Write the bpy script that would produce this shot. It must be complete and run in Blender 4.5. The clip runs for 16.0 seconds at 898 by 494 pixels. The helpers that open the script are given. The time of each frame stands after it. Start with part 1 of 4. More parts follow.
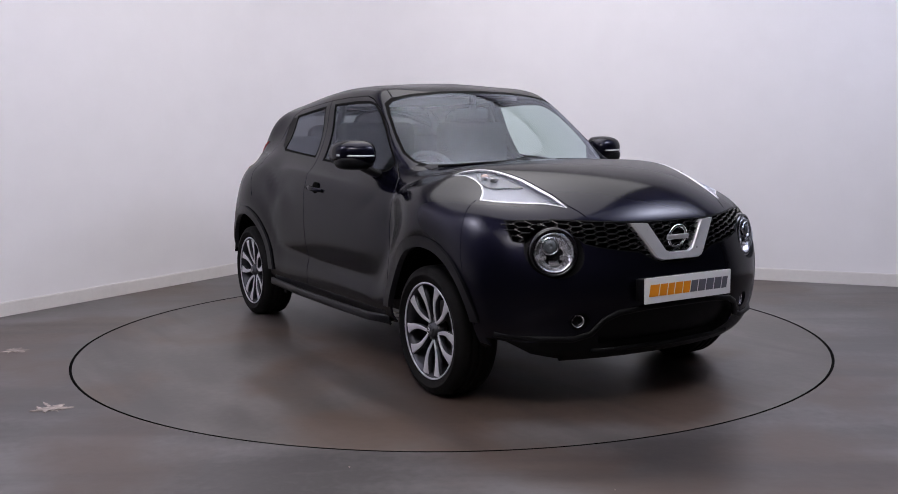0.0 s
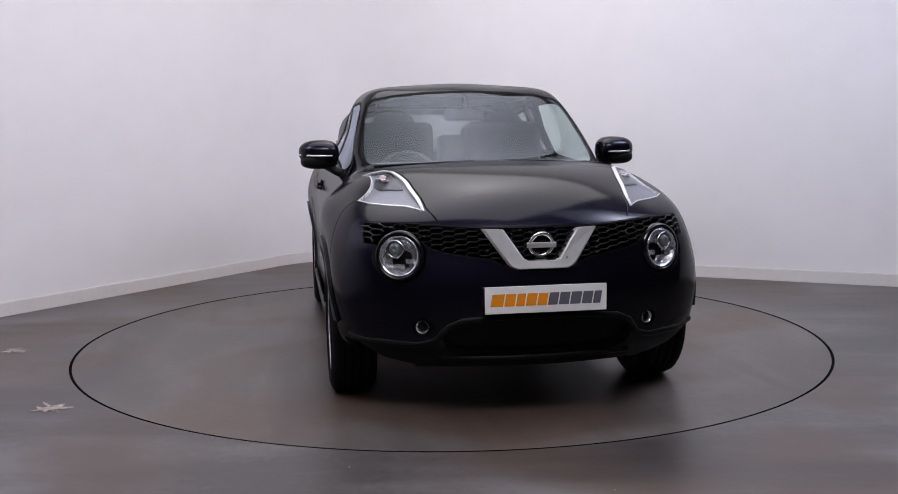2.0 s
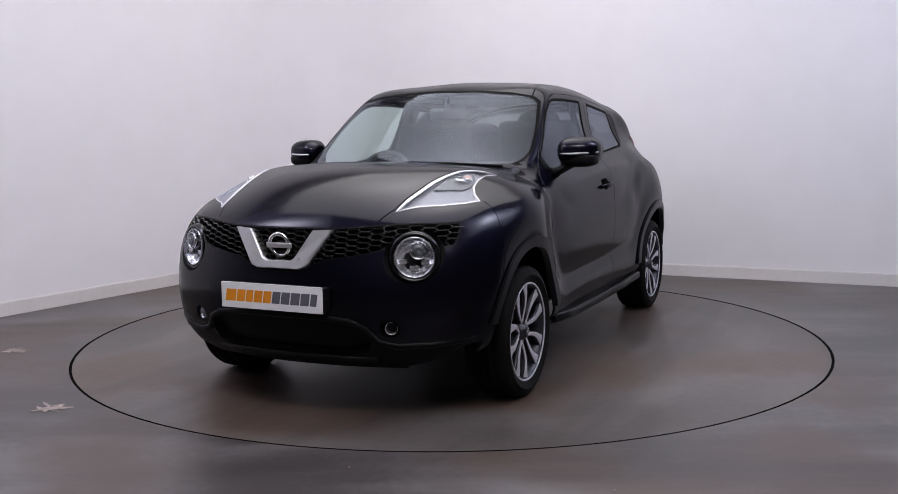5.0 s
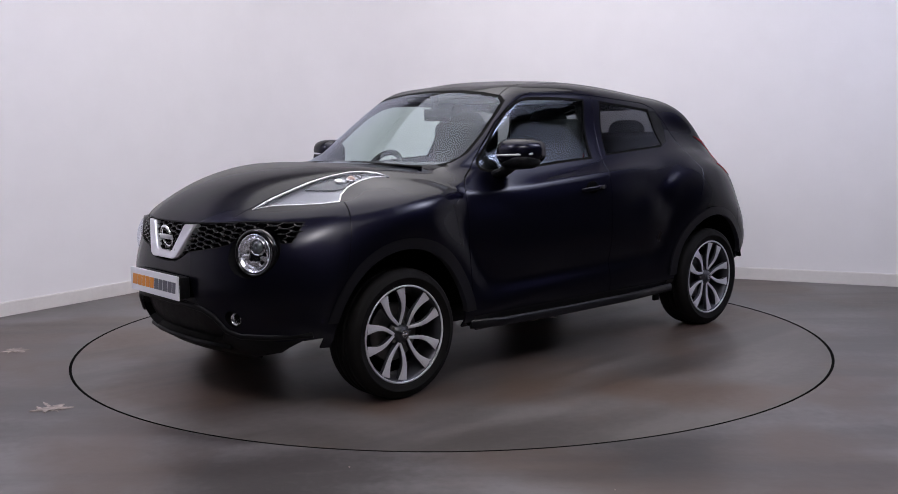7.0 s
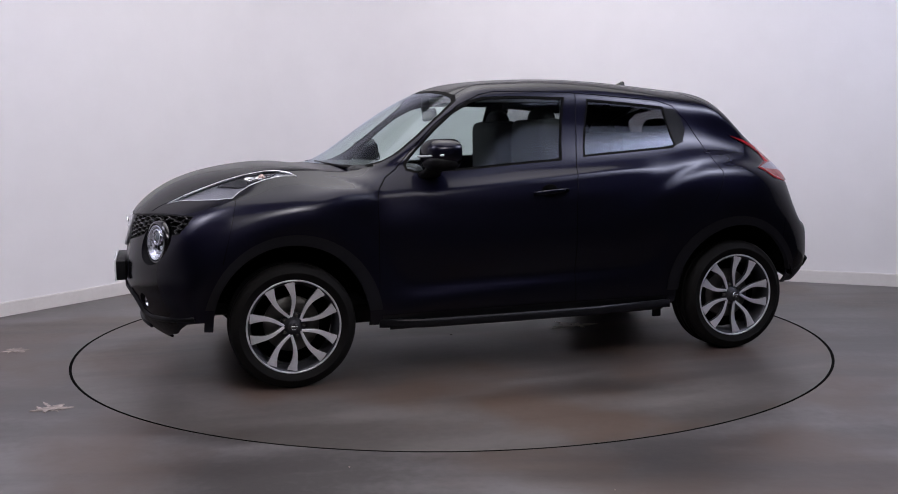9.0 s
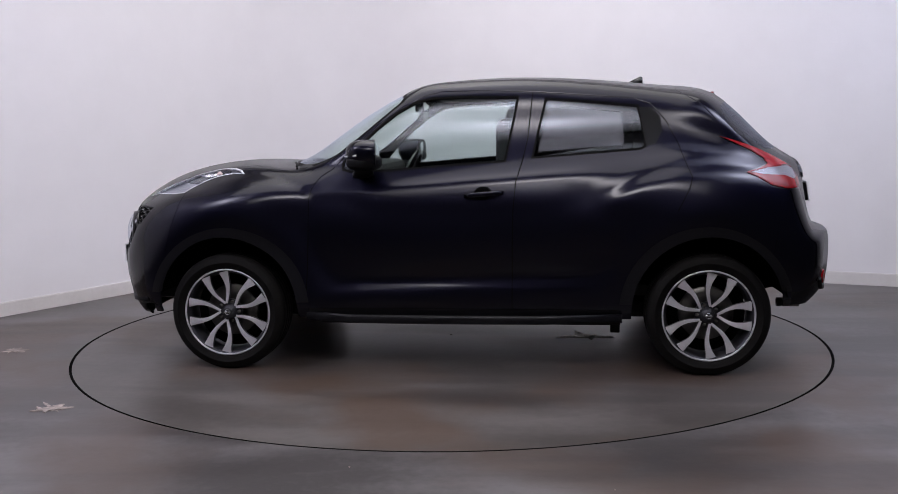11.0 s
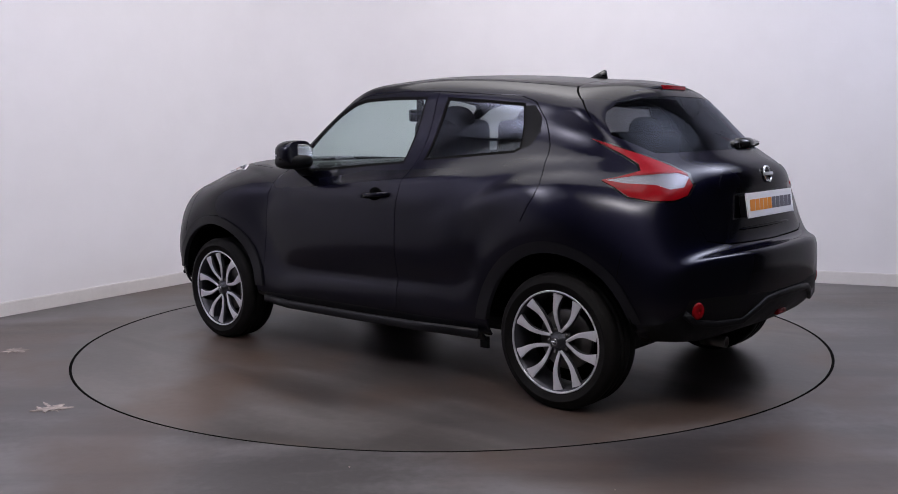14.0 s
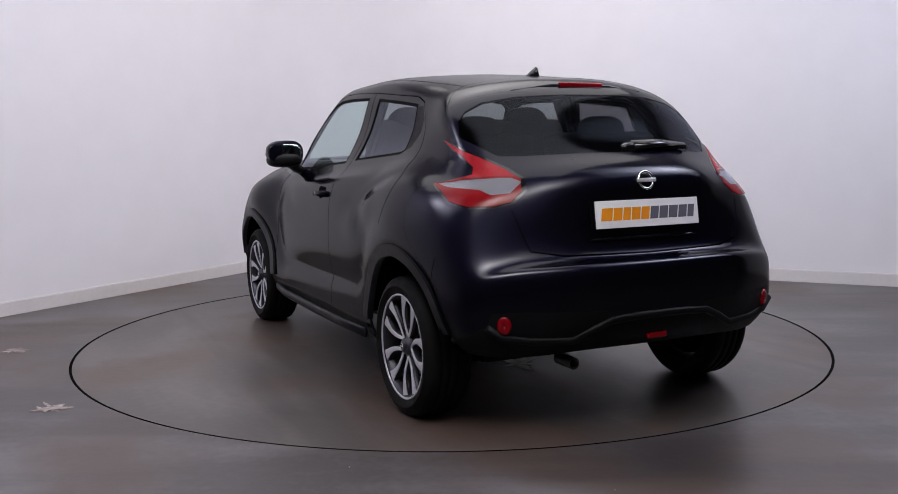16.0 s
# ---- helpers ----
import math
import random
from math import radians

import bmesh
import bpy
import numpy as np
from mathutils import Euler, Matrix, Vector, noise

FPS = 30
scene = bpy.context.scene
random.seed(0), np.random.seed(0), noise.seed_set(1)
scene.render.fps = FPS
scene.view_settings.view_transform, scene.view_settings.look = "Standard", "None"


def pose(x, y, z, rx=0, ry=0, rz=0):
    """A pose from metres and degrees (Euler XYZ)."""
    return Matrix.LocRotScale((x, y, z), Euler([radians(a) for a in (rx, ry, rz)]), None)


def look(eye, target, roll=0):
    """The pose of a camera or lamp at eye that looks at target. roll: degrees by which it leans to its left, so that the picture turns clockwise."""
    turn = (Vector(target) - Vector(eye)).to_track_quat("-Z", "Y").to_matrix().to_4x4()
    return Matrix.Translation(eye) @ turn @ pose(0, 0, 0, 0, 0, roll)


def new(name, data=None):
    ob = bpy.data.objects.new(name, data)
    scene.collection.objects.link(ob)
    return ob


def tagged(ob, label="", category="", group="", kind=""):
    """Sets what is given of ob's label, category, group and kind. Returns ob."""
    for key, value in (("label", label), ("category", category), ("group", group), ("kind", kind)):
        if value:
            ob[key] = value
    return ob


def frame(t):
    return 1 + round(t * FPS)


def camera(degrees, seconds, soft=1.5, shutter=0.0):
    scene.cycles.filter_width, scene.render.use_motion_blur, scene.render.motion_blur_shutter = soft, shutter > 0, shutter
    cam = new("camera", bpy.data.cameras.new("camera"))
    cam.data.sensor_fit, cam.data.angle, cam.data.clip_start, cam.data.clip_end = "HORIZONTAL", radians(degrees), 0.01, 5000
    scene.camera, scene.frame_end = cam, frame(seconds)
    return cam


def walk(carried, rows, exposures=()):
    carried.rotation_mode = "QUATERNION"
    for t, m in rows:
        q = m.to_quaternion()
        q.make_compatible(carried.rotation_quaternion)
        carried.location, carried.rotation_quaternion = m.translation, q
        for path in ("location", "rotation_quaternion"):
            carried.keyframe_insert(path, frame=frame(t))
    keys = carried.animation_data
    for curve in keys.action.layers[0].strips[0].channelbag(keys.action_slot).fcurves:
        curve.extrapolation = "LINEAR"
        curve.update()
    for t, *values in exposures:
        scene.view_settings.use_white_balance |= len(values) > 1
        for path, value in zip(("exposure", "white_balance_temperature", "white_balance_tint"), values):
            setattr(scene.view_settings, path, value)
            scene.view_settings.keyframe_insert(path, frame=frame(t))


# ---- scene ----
# ---------------------------------------------------------------- camera
cam = camera(51.4, 16.0, soft=0.9)
EYE = pose(0, -5.752, 1.223, 83.275, 0.723, -0.02)
walk(cam, [(0, EYE), (16, EYE)])

# ---------------------------------------------------------------- light
scene.view_settings.exposure = 0.70
world = bpy.data.worlds.new("studio_dark")
scene.world = world
world.use_nodes = True
world.node_tree.nodes["Background"].inputs[0].default_value = (0.5, 0.5, 0.6, 1)
world.node_tree.nodes["Background"].inputs[1].default_value = 0.02


# ---------------------------------------------------------------- materials
def nodes_of(name):
    m = bpy.data.materials.new(name)
    m.use_nodes = True
    nt = m.node_tree
    return m, nt, nt.nodes["Principled BSDF"]


def link(nt, a, ao, b, bi):
    nt.links.new(a.outputs[ao], b.inputs[bi])


def plain(name, colour, rough=0.5, metal=0.0, coat=0.0, vary=0.12, scale=30.0, bump=0.0, coat_rough=0.04, bump_scale=120.0, edge=None, even=False, spec=0.5):
    """A surface with a little variation of tone and gloss at two scales, and fine relief."""
    m, nt, b = nodes_of(name)
    tc = nt.nodes.new("ShaderNodeTexCoord")
    n1 = nt.nodes.new("ShaderNodeTexNoise")
    n1.inputs["Scale"].default_value, n1.inputs["Detail"].default_value = scale, 6
    n2 = nt.nodes.new("ShaderNodeTexNoise")
    n2.inputs["Scale"].default_value = scale * 0.07
    add = nt.nodes.new("ShaderNodeMath")
    add.operation = "ADD"
    link(nt, tc, "Object", n1, "Vector"), link(nt, tc, "Object", n2, "Vector")
    link(nt, n1, 0, add, 0), link(nt, n2, 0, add, 1)
    ramp = nt.nodes.new("ShaderNodeMapRange")
    ramp.inputs["From Min"].default_value, ramp.inputs["From Max"].default_value = 0.7, 1.3
    ramp.inputs["To Min"].default_value, ramp.inputs["To Max"].default_value = 1 - vary, 1 + vary
    link(nt, add, 0, ramp, "Value")
    mul = nt.nodes.new("ShaderNodeVectorMath")
    mul.operation = "SCALE"
    mul.inputs[0].default_value = colour
    link(nt, ramp, 0, mul, "Scale")
    link(nt, mul, 0, b, "Base Color")
    rr = nt.nodes.new("ShaderNodeMapRange")
    rr.inputs["From Min"].default_value, rr.inputs["From Max"].default_value = 0.7, 1.3
    rr.inputs["To Min"].default_value, rr.inputs["To Max"].default_value = max(rough * 0.85, 0), min(rough * 1.15, 1)
    if even:
        b.inputs["Roughness"].default_value = rough
    else:
        link(nt, add, 0, rr, "Value"), link(nt, rr, 0, b, "Roughness")
    b.inputs["Specular IOR Level"].default_value = spec
    if edge:
        b.inputs["Specular Tint"].default_value = (*edge, 1)
    b.inputs["Metallic"].default_value = metal
    b.inputs["Coat Weight"].default_value, b.inputs["Coat Roughness"].default_value = coat, coat_rough
    if bump:
        n3 = nt.nodes.new("ShaderNodeTexNoise")
        n3.inputs["Scale"].default_value, n3.inputs["Detail"].default_value = bump_scale, 4
        bp = nt.nodes.new("ShaderNodeBump")
        bp.inputs["Strength"].default_value, bp.inputs["Distance"].default_value = bump, 0.004
        link(nt, tc, "Object", n3, "Vector"), link(nt, n3, 0, bp, "Height"), link(nt, bp, 0, b, "Normal")
    return m


def glass(name, tint, gloss=0.015, mirror=0.036, graze=0.92):
    """A thin pane: tinted see-through with a mirror gloss that grows at grazing angles."""
    m = bpy.data.materials.new(name)
    m.use_nodes = True
    nt = m.node_tree
    nt.nodes.clear()
    out = nt.nodes.new("ShaderNodeOutputMaterial")
    mix = nt.nodes.new("ShaderNodeMixShader")
    tr = nt.nodes.new("ShaderNodeBsdfTransparent")
    tr.inputs[0].default_value = (*tint, 1)
    gl = nt.nodes.new("ShaderNodeBsdfGlossy")
    gl.inputs["Roughness"].default_value = gloss
    # Blue is mixed into every reflection here, imitating bluish studio light.
    gl.inputs[0].default_value = (0.80, 0.86, 1.0, 1)
    lw = nt.nodes.new("ShaderNodeLayerWeight")
    lw.inputs[0].default_value = 0.5
    pw = nt.nodes.new("ShaderNodeMath")
    pw.operation = "POWER"
    pw.inputs[1].default_value = 5.0
    fr = nt.nodes.new("ShaderNodeMath")
    fr.operation = "MULTIPLY_ADD"
    fr.inputs[1].default_value, fr.inputs[2].default_value = graze, mirror
    link(nt, lw, "Facing", pw, 0), link(nt, pw, 0, fr, 0)
    link(nt, fr, 0, mix, 0), link(nt, tr, 0, mix, 1), link(nt, gl, 0, mix, 2), link(nt, mix, 0, out, 0)
    return m


def concrete(name, a, b_, rough):
    """Painted concrete floor: large soft stains, streaks of dirt and fine grain."""
    m, nt, b = nodes_of(name)
    tc = nt.nodes.new("ShaderNodeTexCoord")
    big = nt.nodes.new("ShaderNodeTexNoise")
    big.inputs["Scale"].default_value, big.inputs["Detail"].default_value = 0.8, 5
    mp = nt.nodes.new("ShaderNodeMapping")
    mp.inputs["Scale"].default_value = (0.5, 2.4, 1)
    mid = nt.nodes.new("ShaderNodeTexNoise")
    mid.inputs["Scale"].default_value, mid.inputs["Detail"].default_value = 1.6, 7
    fine = nt.nodes.new("ShaderNodeTexNoise")
    fine.inputs["Scale"].default_value, fine.inputs["Detail"].default_value = 22, 8
    link(nt, tc, "Object", big, 0), link(nt, tc, "Object", mp, 0), link(nt, mp, 0, mid, 0), link(nt, tc, "Object", fine, 0)
    s1 = nt.nodes.new("ShaderNodeMath")
    s1.operation = "MULTIPLY_ADD"
    s1.inputs[1].default_value = 0.55
    link(nt, mid, 0, s1, 0), link(nt, big, 0, s1, 2)
    s2 = nt.nodes.new("ShaderNodeMath")
    s2.operation = "MULTIPLY_ADD"
    s2.inputs[1].default_value = 0.30
    link(nt, fine, 0, s2, 0), link(nt, s1, 0, s2, 2)
    cr = nt.nodes.new("ShaderNodeValToRGB")
    cr.color_ramp.elements[0].position, cr.color_ramp.elements[0].color = 0.80, (*a, 1)
    cr.color_ramp.elements[1].position, cr.color_ramp.elements[1].color = 1.06, (*b_, 1)
    rust = nt.nodes.new("ShaderNodeTexNoise")
    rust.inputs["Scale"].default_value, rust.inputs["Detail"].default_value = 0.9, 8
    rm = nt.nodes.new("ShaderNodeMapRange")
    rm.inputs["From Min"].default_value, rm.inputs["From Max"].default_value = 0.46, 0.56
    rm.inputs["To Min"].default_value, rm.inputs["To Max"].default_value = 0.0, 0.75
    mx = nt.nodes.new("ShaderNodeMixRGB")
    mx.inputs[2].default_value = (a[0] * 1.5, a[1] * 1.06, a[2] * 0.74, 1)
    link(nt, tc, "Object", rust, 0), link(nt, rust, 0, rm, "Value"), link(nt, rm, 0, mx, 0)
    scuff = nt.nodes.new("ShaderNodeTexNoise")
    scuff.inputs["Scale"].default_value, scuff.inputs["Detail"].default_value = 1.1, 6
    sm = nt.nodes.new("ShaderNodeMapping")
    sm.inputs["Scale"].default_value, sm.inputs["Rotation"].default_value = (0.35, 2.6, 1), (0, 0, 0.35)
    sr = nt.nodes.new("ShaderNodeMapRange")
    sr.inputs["From Min"].default_value, sr.inputs["From Max"].default_value = 0.50, 0.62
    sr.inputs["To Min"].default_value, sr.inputs["To Max"].default_value = 0.0, 0.5
    dk = nt.nodes.new("ShaderNodeMixRGB")
    dk.inputs[2].default_value = (a[0] * 0.55, a[1] * 0.55, a[2] * 0.6, 1)
    link(nt, tc, "Object", sm, 0), link(nt, sm, 0, scuff, 0), link(nt, scuff, 0, sr, "Value"), link(nt, sr, 0, dk, 0)
    link(nt, s2, 0, cr, 0), link(nt, cr, 0, mx, 1), link(nt, mx, 0, dk, 1), link(nt, dk, 0, b, "Base Color")
    rr = nt.nodes.new("ShaderNodeMapRange")
    rr.inputs["From Min"].default_value, rr.inputs["From Max"].default_value = 0.5, 1.2
    rr.inputs["To Min"].default_value, rr.inputs["To Max"].default_value = rough - 0.08, rough + 0.1
    link(nt, s2, 0, rr, "Value"), link(nt, rr, 0, b, "Roughness")
    bp = nt.nodes.new("ShaderNodeBump")
    bp.inputs["Strength"].default_value, bp.inputs["Distance"].default_value = 0.15, 0.003
    link(nt, fine, 0, bp, "Height"), link(nt, bp, 0, b, "Normal")
    return m


WALL = plain("wall_paint", (0.74, 0.72, 0.74), 0.6, vary=0.025, scale=4, bump=0.05, bump_scale=60)
DARK_WALL = plain("unseen_dark_grey", (0.03, 0.03, 0.035), 0.9)
CEIL = plain("ceiling_paint", (0.78, 0.77, 0.77), 0.8)
SKIRT = plain("skirting_paint", (0.66, 0.63, 0.62), 0.5, vary=0.04)
FLOOR = concrete("painted_concrete", (0.037, 0.032, 0.032), (0.108, 0.099, 0.102), 0.37)
DISC = concrete("turntable_concrete", (0.046, 0.039, 0.036), (0.104, 0.092, 0.089), 0.37)
# Near-black for liners, gaps and hollows; gaps and hollows get their shade from it.
PIT = plain("pit_black", (0.003, 0.003, 0.003), 0.9, spec=0.02)
PAINT = plain("blue_black_paint", (0.0080, 0.0079, 0.0165), 0.46, metal=1.0, coat=0.60, vary=0.03, scale=40, coat_rough=0.15, edge=(0.05, 0.05, 0.11), even=True)
PAINT.node_tree.nodes["Principled BSDF"].inputs["Coat IOR"].default_value = 1.47
TRIM = plain("matt_black_plastic", (0.0035, 0.0035, 0.0045), 0.52, vary=0.2, bump=0.1, bump_scale=500, spec=0.16)
GLOSS = plain("gloss_black_plastic", (0.006, 0.006, 0.007), 0.12, vary=0.1)
RUBBER = plain("tyre_rubber", (0.0055, 0.005, 0.005), 0.7, vary=0.25, bump=0.15, bump_scale=200, spec=0.12)
SEAL = plain("rubber_seal", (0.004, 0.004, 0.004), 0.8, vary=0.1, spec=0.06)
FLARE = plain("satin_arch_plastic", (0.0045, 0.0045, 0.0065), 0.40, vary=0.06, spec=0.26)
REVERSE = plain("reversing_reflector", (0.20, 0.195, 0.215), 0.32, metal=0.25, vary=0.06, scale=60, bump=0.15, bump_scale=80)
MACHINED = plain("machined_alloy", (0.58, 0.57, 0.61), 0.36, metal=0.35, vary=0.06, scale=80)
ALLOY = plain("grey_alloy", (0.055, 0.055, 0.065), 0.4, metal=0.7, vary=0.1)
CHROME = plain("chrome", (0.82, 0.83, 0.85), 0.12, metal=1.0, vary=0.03)
SATIN = plain("satin_silver", (0.66, 0.66, 0.69), 0.30, metal=0.55, vary=0.04)
LAMPHOUSE = plain("lamp_housing_silver", (0.18, 0.18, 0.205), 0.40, metal=0.3, vary=0.2, scale=60)
REFLECTOR = plain("lamp_reflector", (0.82, 0.82, 0.86), 0.12, metal=0.8, vary=0.25, scale=110, bump=1.0, bump_scale=40)
MESH = plain("grille_plastic", (0.018, 0.018, 0.019), 0.25, vary=0.1)
STEEL = plain("brake_steel", (0.13, 0.125, 0.12), 0.4, metal=0.8, vary=0.2)
WHITE = plain("plate_white", (0.80, 0.80, 0.83), 0.35, vary=0.02)
ORANGE = plain("orange_print", (0.80, 0.28, 0.01), 0.4, vary=0.05)
GREY = plain("grey_print", (0.11, 0.11, 0.14), 0.4, vary=0.05)
CLOTH = plain("dark_seat_cloth", (0.022, 0.022, 0.025), 0.85, vary=0.15)
RED = plain("red_lens", (0.20, 0.002, 0.005), 0.20, coat=0.08, vary=0.08, scale=60, spec=0.25)
PINK = plain("pale_red_lens", (0.30, 0.010, 0.018), 0.25, coat=0.06, vary=0.08, scale=60, spec=0.2)
CLEAR = glass("clear_lens", (0.93, 0.94, 0.96), 0.06, 0.018, 0.55)
WINDSCREEN = glass("green_tinted_windscreen", (0.82, 0.91, 0.87), 0.03, 0.036, 0.80)
SIDEGLASS = glass("green_tinted_side_glass", (0.70, 0.78, 0.76), 0.06, 0.036, 0.85)
BACKGLASS = glass("privacy_back_glass", (0.26, 0.265, 0.28), 0.10, 0.014, 0.38)
PRIVACY = glass("privacy_glass", (0.38, 0.39, 0.405), 0.06, 0.036, 0.85)
STAIN = plain("dried_splash", (0.33, 0.28, 0.26), 0.7, vary=0.5)
# Paler than the smear's own tone, making up for light missing beneath the car.
SMEAR = plain("brightened_smear", (0.66, 0.61, 0.55), 0.5, vary=0.3)


# ---------------------------------------------------------------- mesh helpers
def part(name, bm, material, parent=None, label="", smooth=True):
    """Links a bmesh as one mesh object under a thing or a part."""
    me = bpy.data.meshes.new(name)
    bm.to_mesh(me)
    bm.free()
    for p in me.polygons:
        p.use_smooth = smooth
    me.materials.append(material)
    ob = new(name, me)
    if parent:
        ob.parent = parent
    if label:
        ob["label"] = label
    return ob


def box(sx, sy, sz, at=(0, 0, 0), bevel=0.0, turn=None, seg=2):
    bm = bmesh.new()
    bmesh.ops.create_cube(bm, size=1)
    bmesh.ops.scale(bm, vec=(sx, sy, sz), verts=bm.verts)
    if bevel:
        bmesh.ops.bevel(bm, geom=bm.edges[:], offset=bevel, segments=seg, affect="EDGES", profile=0.6)
    if turn:
        bmesh.ops.transform(bm, matrix=turn, verts=bm.verts)
    bmesh.ops.translate(bm, vec=at, verts=bm.verts)
    return bm


def lathe(profile, steps=64, closed=True):
    """Turns a profile of (radius, y) round the y axis."""
    bm = bmesh.new()
    rings = []
    for r, y in profile:
        rings.append([bm.verts.new((r * math.sin(2 * math.pi * s / steps), y, r * math.cos(2 * math.pi * s / steps))) for s in range(steps)])
    pairs = list(zip(rings, rings[1:])) + ([(rings[-1], rings[0])] if closed else [])
    for a, b in pairs:
        for s in range(steps):
            e = (s + 1) % steps
            bm.faces.new((a[s], a[e], b[e], b[s]))
    bmesh.ops.recalc_face_normals(bm, faces=bm.faces[:])
    return bm


def disc(r, y, steps=32, depth=0.01):
    bm = lathe([(r * 0.02, y), (r * 0.9, y), (r, y - depth * 0.3), (r, y - depth), (r * 0.02, y - depth)], steps)
    return bm


def sweep(points, width, thick, up):
    """A bar of rectangular section along points; width across (normal to up), thick along up."""
    bm = bmesh.new()
    loops = []
    n = len(points)
    for i, p in enumerate(points):
        p = Vector(p)
        d = (Vector(points[min(i + 1, n - 1)]) - Vector(points[max(i - 1, 0)])).normalized()
        u = Vector(up)
        s = d.cross(u).normalized()
        u = s.cross(d).normalized()
        w = width[i] if isinstance(width, (list, tuple)) else width
        h = thick[i] if isinstance(thick, (list, tuple)) else thick
        c = 0.25
        ring = []
        for a, b in ((-.5, -.5 + c), (-.5 + c, -.5), (.5 - c, -.5), (.5, -.5 + c), (.5, .5 - c), (.5 - c, .5), (-.5 + c, .5), (-.5, .5 - c)):
            ring.append(bm.verts.new(p + s * (a * w) + u * (b * h)))
        loops.append(ring)
    for a, b in zip(loops, loops[1:]):
        for k in range(8):
            bm.faces.new((a[k], a[(k + 1) % 8], b[(k + 1) % 8], b[k]))
    bm.faces.new(loops[0]), bm.faces.new(loops[-1][::-1])
    bmesh.ops.recalc_face_normals(bm, faces=bm.faces[:])
    return bm


def join(*bms):
    out = bmesh.new()
    for b in bms:
        me = bpy.data.meshes.new("tmp")
        b.to_mesh(me)
        b.free()
        out.from_mesh(me)
        bpy.data.meshes.remove(me)
    return out


def mirrored(bm):
    for v in bm.verts:
        v.co.y = -v.co.y
    bmesh.ops.reverse_faces(bm, faces=bm.faces[:])
    return bm


# ---------------------------------------------------------------- the lights
def softbox(name, label, eye, target, w, d, glow, colour, even, spin):
    """A large cloth diffuser in a frame, brightest in its middle, facing the target."""
    m = bpy.data.materials.new("diffuser_cloth")
    m.use_nodes = True
    nt = m.node_tree
    nt.nodes.clear()
    out, em = nt.nodes.new("ShaderNodeOutputMaterial"), nt.nodes.new("ShaderNodeEmission")
    tc, mp, gr = nt.nodes.new("ShaderNodeTexCoord"), nt.nodes.new("ShaderNodeMapping"), nt.nodes.new("ShaderNodeTexGradient")
    mp.inputs["Scale"].default_value = (2 / w, 2 / d, 0)
    gr.gradient_type = "QUADRATIC_SPHERE"
    mul = nt.nodes.new("ShaderNodeMath")
    mul.operation = "MULTIPLY_ADD"
    mul.inputs[1].default_value, mul.inputs[2].default_value = glow * (1 - even), glow * even
    link(nt, tc, "Object", mp, 0), link(nt, mp, 0, gr, 0), link(nt, gr, 1, mul, 0), link(nt, mul, 0, em, 1), link(nt, em, 0, out, 0)
    em.inputs[0].default_value = (*colour, 1)
    ob = part(name, box(w, d, 0.004, (0, 0, 0)), m, smooth=False)
    tagged(ob, label, "light")
    for sx, sy, x, y in ((w + .1, .05, 0, d / 2 + .025), (w + .1, .05, 0, -d / 2 - .025), (.05, d, w / 2 + .025, 0), (.05, d, -w / 2 - .025, 0)):
        part("frame_bar", box(sx, sy, 0.06, (x, y, .02), .006), TRIM, ob, smooth=False)
    part("back_cloth", box(w, d, 0.01, (0, 0, .04)), DARK_WALL, ob, smooth=False)
    ob.matrix_basis = Matrix.Translation(eye) @ Matrix.Rotation(radians(spin), 4, "Z") @ Matrix.Translation(-Vector(eye)) @ look(eye, target)
    return ob


# No box is in view; overhead, left and right follow reflections on the car.
for eye, target, w, d, glow, colour, even, spin in (
        ((0.0, 0.4, 3.95), (0.0, 0.4001, 0), 4.2, 4.6, 3.9, (0.985, 0.955, 0.99), 0.34, -25),
        # Added fill light near the camera, out of view, to brighten walls and floor.
        ((0.0, -4.2, 3.5), (0.0, -4.0, 0), 4.2, 2.2, 14.5, (1.0, 0.96, 0.99), 0.05, 0),
        ((-3.1, -1.9, 3.42), (-3.0, 0.3, 0.8), 2.8, 1.9, 13.5, (0.84, 0.82, 1.0), 0.05, 0),
        ((3.2, -0.95, 3.45), (2.2, 0.05, 0.8), 3.8, 1.8, 13.5, (0.77, 0.80, 1.0), 0.06, 0)):
    tagged(softbox("softbox", "white cloth softbox under the studio ceiling, out of view", eye, target, w, d, glow, colour, even, spin), group="studio softboxes")


# ---------------------------------------------------------------- the studio
CORNER = Vector((-1.30, 3.82, 0))
DIR_L = Vector((-math.cos(radians(58.45)), -math.sin(radians(58.45)), 0))
DIR_R = Vector((math.cos(radians(25.0)), -math.sin(radians(25.0)), 0))
LEN_L, LEN_R, HIGH = 11.0, 9.0, 4.2
P_L, P_R = CORNER + DIR_L * LEN_L, CORNER + DIR_R * LEN_R
P_B = P_L + DIR_R * LEN_R


